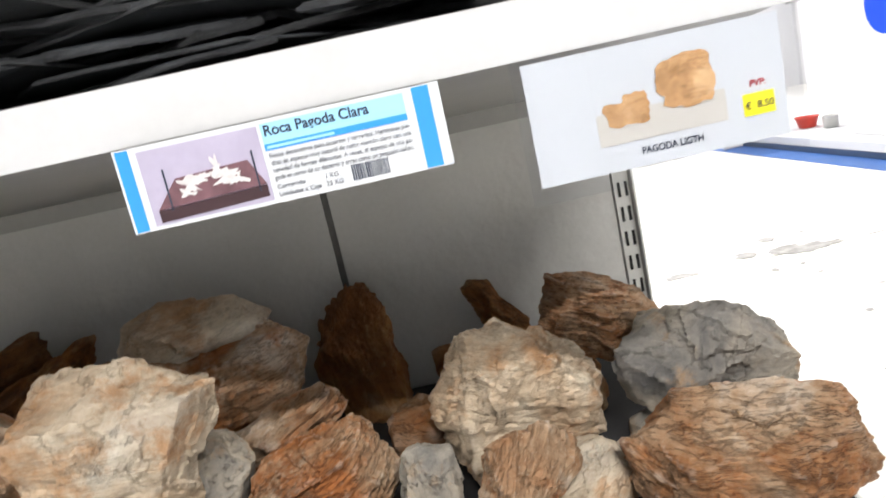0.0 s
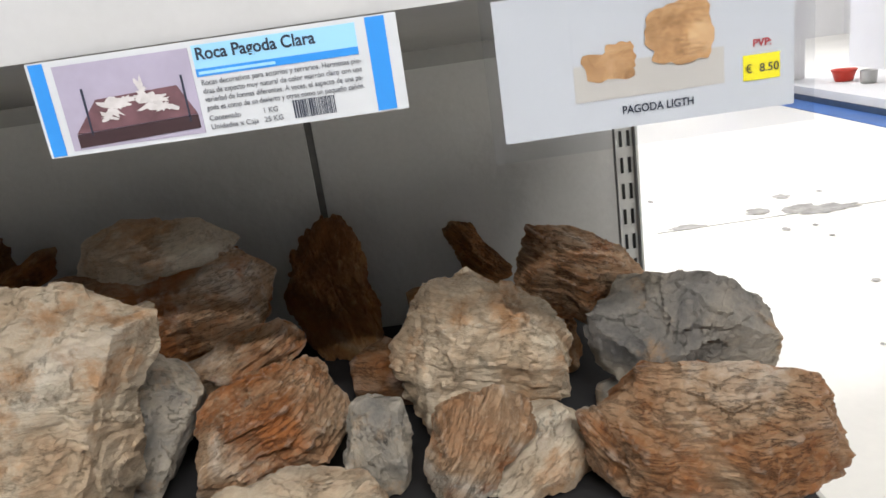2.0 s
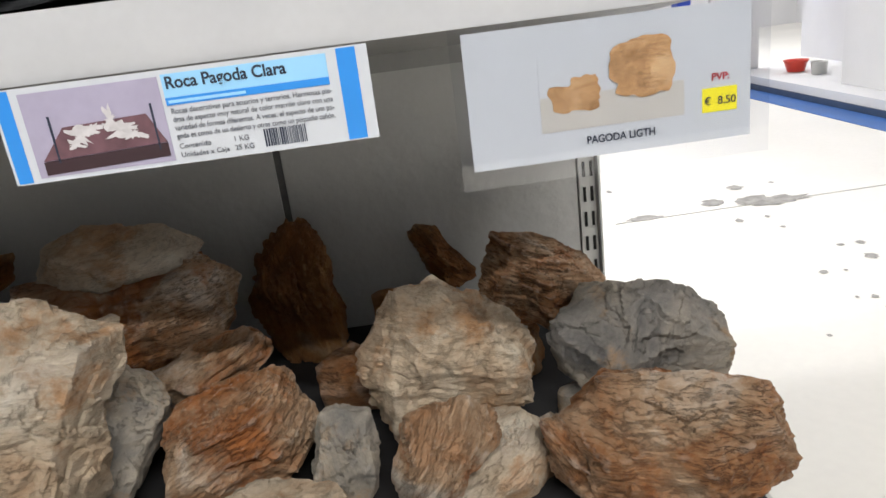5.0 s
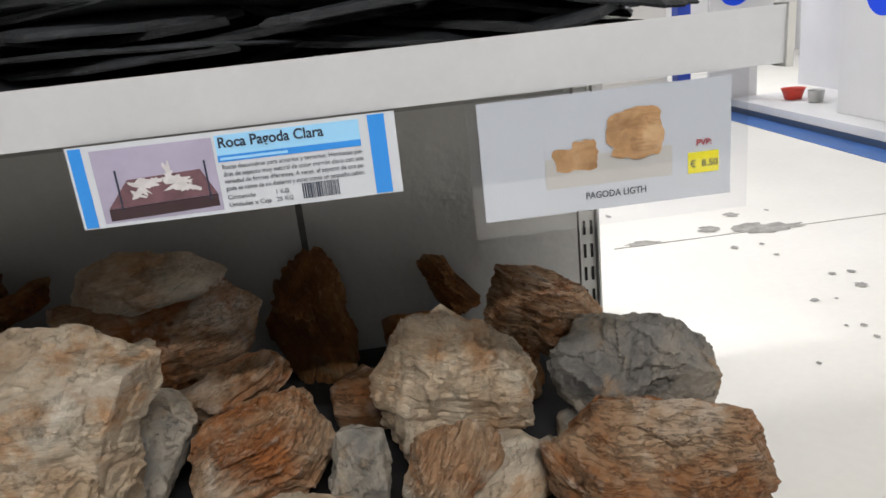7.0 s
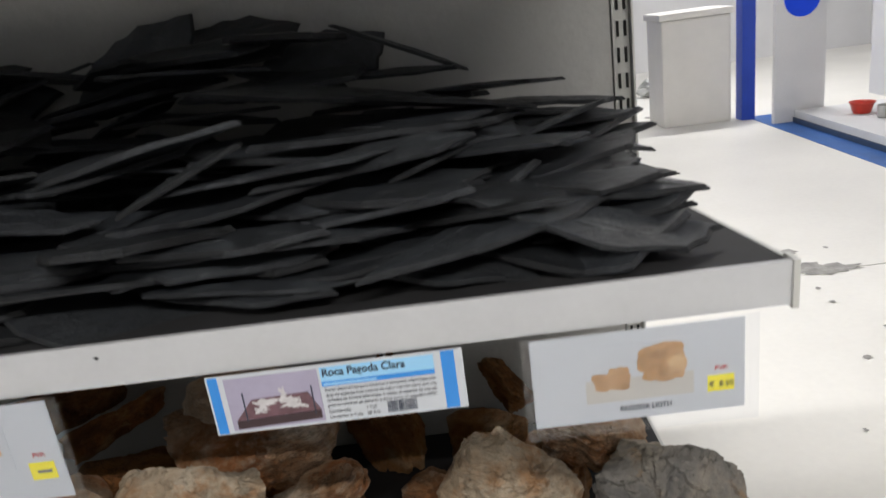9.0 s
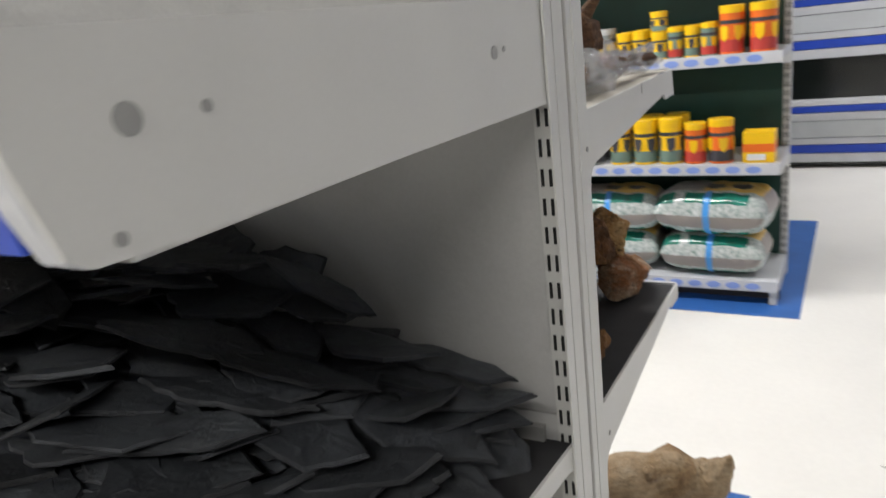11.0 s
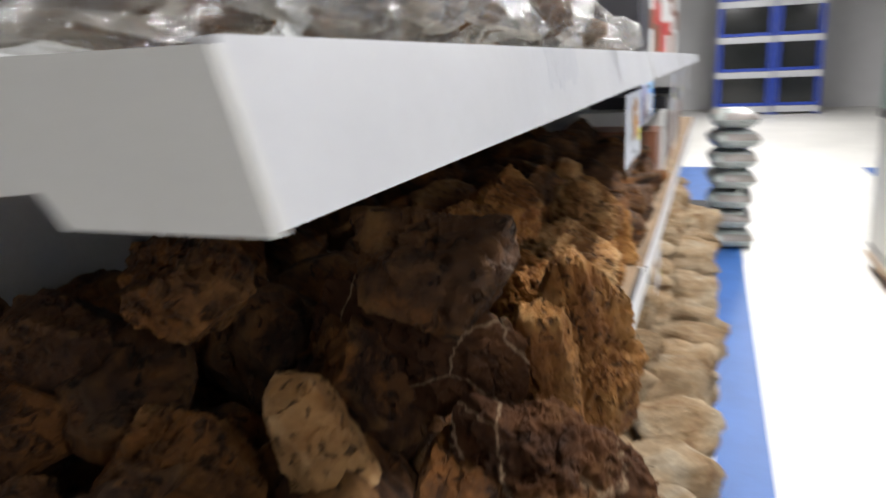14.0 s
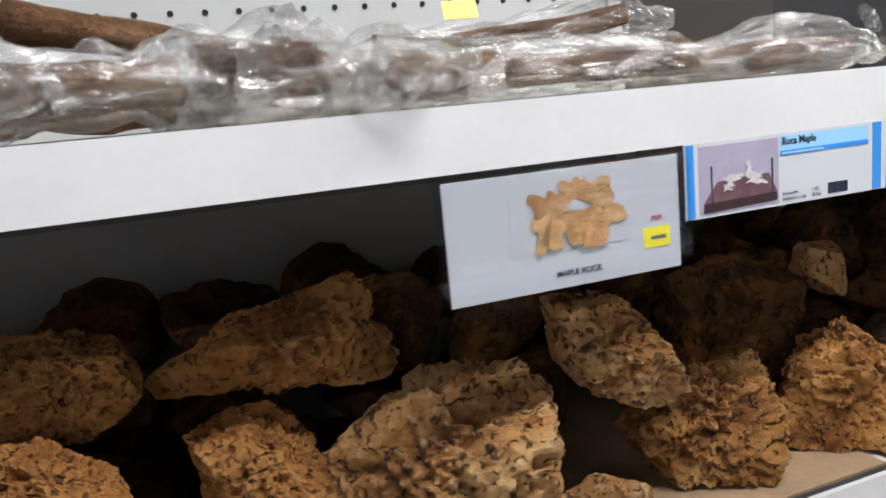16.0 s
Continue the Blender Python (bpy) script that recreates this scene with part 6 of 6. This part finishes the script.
carton("carton", "purple printed carton on the shelf", -1.91, 2.58, Z2 + 0.001, -1.66, 2.78, Z2 + 0.19, C_DK, C_PURPLE, "cartons on the green shelving")
for i in range(3):
    tin(-2.05 - 0.12 * i, 2.60, Z2, 0.085, 0.16, C_GREENBOX if i % 2 else C_BROWN, C_YEL, "small glass food jar with a yellow lid", stripe=C_LIGHT)
for i in range(3):
    for lvl in range(6):
        carton("food_pack", "flat dark shiny food pack in a stack", -2.36 - 0.24 * i, 2.66, Z2 + 0.002 + 0.066 * lvl, -2.14 - 0.24 * i, 2.86, Z2 + 0.064 + 0.066 * lvl, (C_DK, C_BROWN, C_DK)[(i + lvl) % 3], (C_REDBOX, C_LIGHT, C_BLUEBOX, C_ORANGE)[(i * 2 + lvl) % 4], "stacked food packs")
for i in range(2):
    carton("food_pack", "small bright blue food pack", -2.62 - 0.12 * i, 2.56, Z2 + 0.002, -2.53 - 0.12 * i, 2.64, Z2 + 0.14, C_BLUEBOX, C_LIGHT, "food packs")
for x, w, h, b, l in ((-0.643, 0.068, 0.135, C_YEL, C_YEL), (-0.566, 0.072, 0.14, C_YEL, C_YEL), (-0.475, 0.08, 0.125, C_YEL, C_YEL), (-0.405, 0.07, 0.14, C_TEAL, C_YEL), (-0.33, 0.066, 0.14, C_YEL, C_YEL),
                      (-0.255, 0.072, 0.145, C_TEAL, C_YEL), (-0.157, 0.105, 0.21, C_ORANGE, C_YEL), (-0.025, 0.115, 0.21, C_ORANGE, C_YEL), (-1.033, 0.07, 0.15, C_YEL, C_YEL), (-0.955, 0.072, 0.155, C_YEL, C_YEL),
                      (-0.887, 0.055, 0.11, C_YEL, C_YEL), (-0.828, 0.054, 0.11, C_YEL, C_YEL), (-0.738, 0.072, 0.16, C_GRAY, C_SILVER)):
    tin(x, 2.62, Z3, w, h, b, l, "small fish food tin with a bright lid", stripe=C_TEAL if b is C_YEL else C_REDBOX)
    tin(x - 0.01, 2.74, Z3, w, h, b, l, "small fish food tin with a bright lid")
tin(-0.475, 2.62, Z3 + 0.127, 0.08, 0.09, C_YEL, C_YEL, "small yellow tin stacked on another")
for i in range(9):
    x = -1.13 - 0.1 * i
    carton("food_pack", "upright blue boxed fish food pack" if i < 5 else "upright green and white food pack", x - 0.042, 2.57, Z4 + 0.001, x + 0.042, 2.66, Z4 + 0.16 - 0.012 * (i % 3), C_BLUEBOX if i < 5 else C_GREENBOX, C_LIGHT if i % 2 else C_TEAL, "food packs")
for i in range(12):
    x = -2.3 - 0.09 * i
    carton("food_pack", "upright printed food pack", x - 0.035, 2.57, Z4 + 0.001, x + 0.035, 2.66, Z4 + 0.13 + 0.02 * (i % 3), (C_LIGHT, C_GREENBOX, C_TEAL, C_REDBOX)[i % 4], (C_DK, C_BLUEBOX)[i % 2], "food packs")
for i in range(3):
    sack(-3.2, 2.74, Z2 + 0.001 + 0.135 * i, 4 * i - 4, blue_sack, "bright blue filled sack in a stack", 1.0)
for i in range(8):
    carton("food_pack", "small printed bottle pack", -3.5 - 0.11 * i, 2.57, Z3 + 0.001, -3.43 - 0.11 * i, 2.64, Z3 + 0.15, (C_BROWN, C_BLUEBOX, C_LIGHT)[i % 3], C_YEL, "food packs")

# ---- aquarium cabinets on castors ----
def tank_cabinet(x0, y0, x1, y1, h, tank_h, label):
    t = thing("aquarium_cabinet", label, "aquarium", "aquarium cabinets in the aisle", at=pose((x0 + x1) / 2, (y0 + y1) / 2, 0))
    w, d = (x1 - x0) / 2, (y1 - y0) / 2
    part("dolly", box(-w, -d, 0.075, w, d, 0.097, 0.003), WOOD, t, "plain wooden dolly board")
    for sx in (-1, 1):
        for sy in (-1, 1):
            c = part("castor", box(sx * (w - 0.07) - 0.02, sy * (d - 0.07) - 0.014, 0.04, sx * (w - 0.07) + 0.02, sy * (d - 0.07) + 0.014, 0.0745, 0.003), ALU, t)
            bm = lathe([(0.030, -0.011), (0.033, -0.006), (0.033, 0.006), (0.030, 0.011)], 16)
            bmesh.ops.rotate(bm, cent=(0, 0, 0), matrix=Matrix.Rotation(radians(90), 3, "X"), verts=bm.verts)
            bmesh.ops.translate(bm, vec=(sx * (w - 0.07), sy * (d - 0.07), 0.034), verts=bm.verts)
            part("wheel", bm, RUBBER, c, smooth=False)
    body = part("body", box(-w + 0.01, -d + 0.01, 0.098, w - 0.01, d - 0.01, h, 0.004), CABINET, t)
    part("plinth_strip", box(-w + 0.03, -d + 0.006, 0.14, w - 0.03, -d + 0.0095, 0.16), DARKTRIM, body)
    part("tank_trim", box(-w, -d, h + 0.001, w, d, h + 0.045, 0.004), DARKTRIM, t)
    z0, z1 = h + 0.046, h + 0.046 + tank_h
    for a in ((-w + 0.005, -d + 0.005, w - 0.005, -d + 0.013), (-w + 0.005, d - 0.013, w - 0.005, d - 0.005), (-w + 0.005, -d + 0.0135, -w + 0.013, d - 0.0135), (w - 0.013, -d + 0.0135, w - 0.005, d - 0.0135)):
        g = part("pane", box(a[0], a[1], z0, a[2], a[3], z1), GLASS, t, "clear glass pane")
        g.visible_shadow = False
    part("tank_lid", box(-w, -d, z1 + 0.001, w, d, z1 + 0.06, 0.006), DARKTRIM, t)
    return t


tank_cabinet(-3.86, 1.79, -3.15, 2.30, 0.93, 0.62, "white cabinet on castors carrying an empty glass aquarium")
tank_cabinet(-4.75, 1.71, -4.12, 2.16, 0.90, 0.55, "narrow white aquarium cabinet on a wheeled dolly")

# ---- blue aquarium racks ----
def rack(x0, y0, x1, y1, levels, h, axis, label):
    """Blue-framed rack of dark tanks with white rails."""
    t = thing("aquarium_rack", label, "aquarium rack", "blue aquarium racks")
    part("carcass", box(x0 + 0.05, y0 + 0.05, 0.02, x1 - 0.05, y1 - 0.05, h), DARKGLASS, t)
    for cx in (x0, x1 - 0.09):
        for cy in (y0, y1 - 0.09):
            part("post", box(cx, cy, 0.004, cx + 0.09, cy + 0.09, h + 0.02, 0.004), BLUE, t)
    for z, th, m in levels:
        part("rail", box(x0 + 0.092, y0 + 0.004, z, x1 - 0.092, y0 + 0.04, z + th, 0.002) if axis == "y" else box(x1 + 0.001, y0, z, x1 + 0.012, y1, z + th, 0.002), m, t)
    return t


lv = []
for k in range(5):
    b = 0.05 + 0.82 * k
    lv += [(b, 0.07, RAIL), (b + 0.075, 0.065, BLUE), (b + 0.145, 0.05, RAIL), (b + 0.20, 0.13, PEG), (b + 0.335, 0.06, RAIL), (b + 0.40, 0.05, BLUE), (b + 0.455, 0.05, RAIL)]
rack(-3.6, 5.55, 1.14, 6.2, [v for v in lv if v[0] < 2.4], 2.4, "y", "blue-framed rack of dark aquariums with white rails")
lv2 = []
for k in range(4):
    lv2 += [(0.05 + 0.72 * k, 0.13, RAIL), (0.19 + 0.72 * k, 0.06, BLUE)]
rack(-17.6, 0.85, -17.0, 1.95, lv2, 2.7, "x", "blue-framed rack of dark aquariums with white rails")
rack(-17.6, 2.0, -17.05, 2.9, lv2, 2.7, "x", "blue-framed rack of dark aquariums with white rails")

# ---- white display boards with blue discs ----
def disc(parent, at, r):
    bm = lathe([(r, 0), (r, 0.003)], 40)
    return part("blue_disc", bm, BLUE_DISC, parent, "round bright blue disc", at=at)


BLUE_DISC = mat("disc_blue", (0.005, 0.07, 0.85), 0.4, var=0.03)
t = thing("display_board", "white display board with round blue discs", "display board", "white display boards", at=pose(0, 0, 0))
part("board", box(2.36, -1.5, 0.091, 2.40, 2.95, 2.3, 0.003), WALL, t)
for y, z in ((2.60, 0.80), (1.4, 0.80), (2.6, 1.6)):
    disc(t, pose(2.3595, y, z, 0, -90, 0), 0.155)
t = thing("display_board", "narrow white display board with a round blue disc", "display board", "white display boards", at=pose(0, 0, 0))
part("board", box(2.06, 4.02, 0.0, 2.42, 4.06, 2.3, 0.003), WALL, t)
disc(t, pose(2.24, 4.0195, 0.86, 90, 0, 0), 0.125)
disc(t, pose(2.24, 4.0195, 1.5, 90, 0, 0), 0.125)
tagged(part("display_plinth", box(2.20, -1.5, 0.0045, 3.0, 4.0, 0.09, 0.004), WALL), "low white plinth along the display boards", "plinth", kind="structure")
tagged(part("plinth_trim", box(2.188, -1.5, 0.0045, 2.1985, 4.0, 0.04), SKIRT), "dark blue skirting strip of the plinth", "skirting", kind="structure")
tagged(part("wall_partition", box(2.9, 2.0, 0.091, 3.0, 4.3, 2.6), WALL), "white partition behind the boards", "wall", kind="structure")
tagged(part("blue_post", box(1.94, 4.3, 0.0, 2.04, 4.42, 2.4, 0.004), BLUE), "blue painted square post", "post")
t = thing("storage_tub", "white plastic storage tub with a rimmed lid", "tub", at=pose(1.62, 4.55, 0.0))
part("tub", box(-0.26, -0.2, 0, 0.26, 0.2, 0.80, 0.02), CABINET, t)
part("lid", box(-0.28, -0.22, 0.801, 0.28, 0.22, 0.85, 0.012), CABINET, t)
t = thing("bowl", "red plastic feeding bowl on the white plinth", "bowl", at=pose(2.47, 3.62, 0.091))
part("bowl", lathe([(0.05, 0), (0.055, 0.005), (0.072, 0.06), (0.082, 0.075), (0.078, 0.075), (0.066, 0.06), (0.05, 0.012)], 28), RED, t, smooth=True)
t = thing("cup", "small dull metal cup on the white plinth", "cup", at=pose(2.50, 3.40, 0.091))
part("cup", lathe([(0.040, 0), (0.046, 0.004), (0.050, 0.075), (0.054, 0.08), (0.048, 0.08), (0.044, 0.01)], 24), ALU, t, smooth=True)

# crumpled bag on the floor by the far wall and scraps in the aisle
bm = stone_mesh(91, 0.20, 0.12, 0.10, sub=4, rough=0.3)
ob = tagged(part("crumpled_bag", bm, C_SILVER), "crumpled grey plastic bag on the floor", "bag")
ob.matrix_basis = pose(1.78, 6.0, 0.10)
for x, y in ((-1.72, 1.43), (-1.62, 1.55)):
    ob = tagged(part("wood_scrap", stone_mesh(92, 0.016, 0.007, 0.004, sub=2), WOOD), "tiny wood scrap on the floor", "scrap", "wood scraps")
    ob.matrix_basis = pose(x, y, 0.0045)
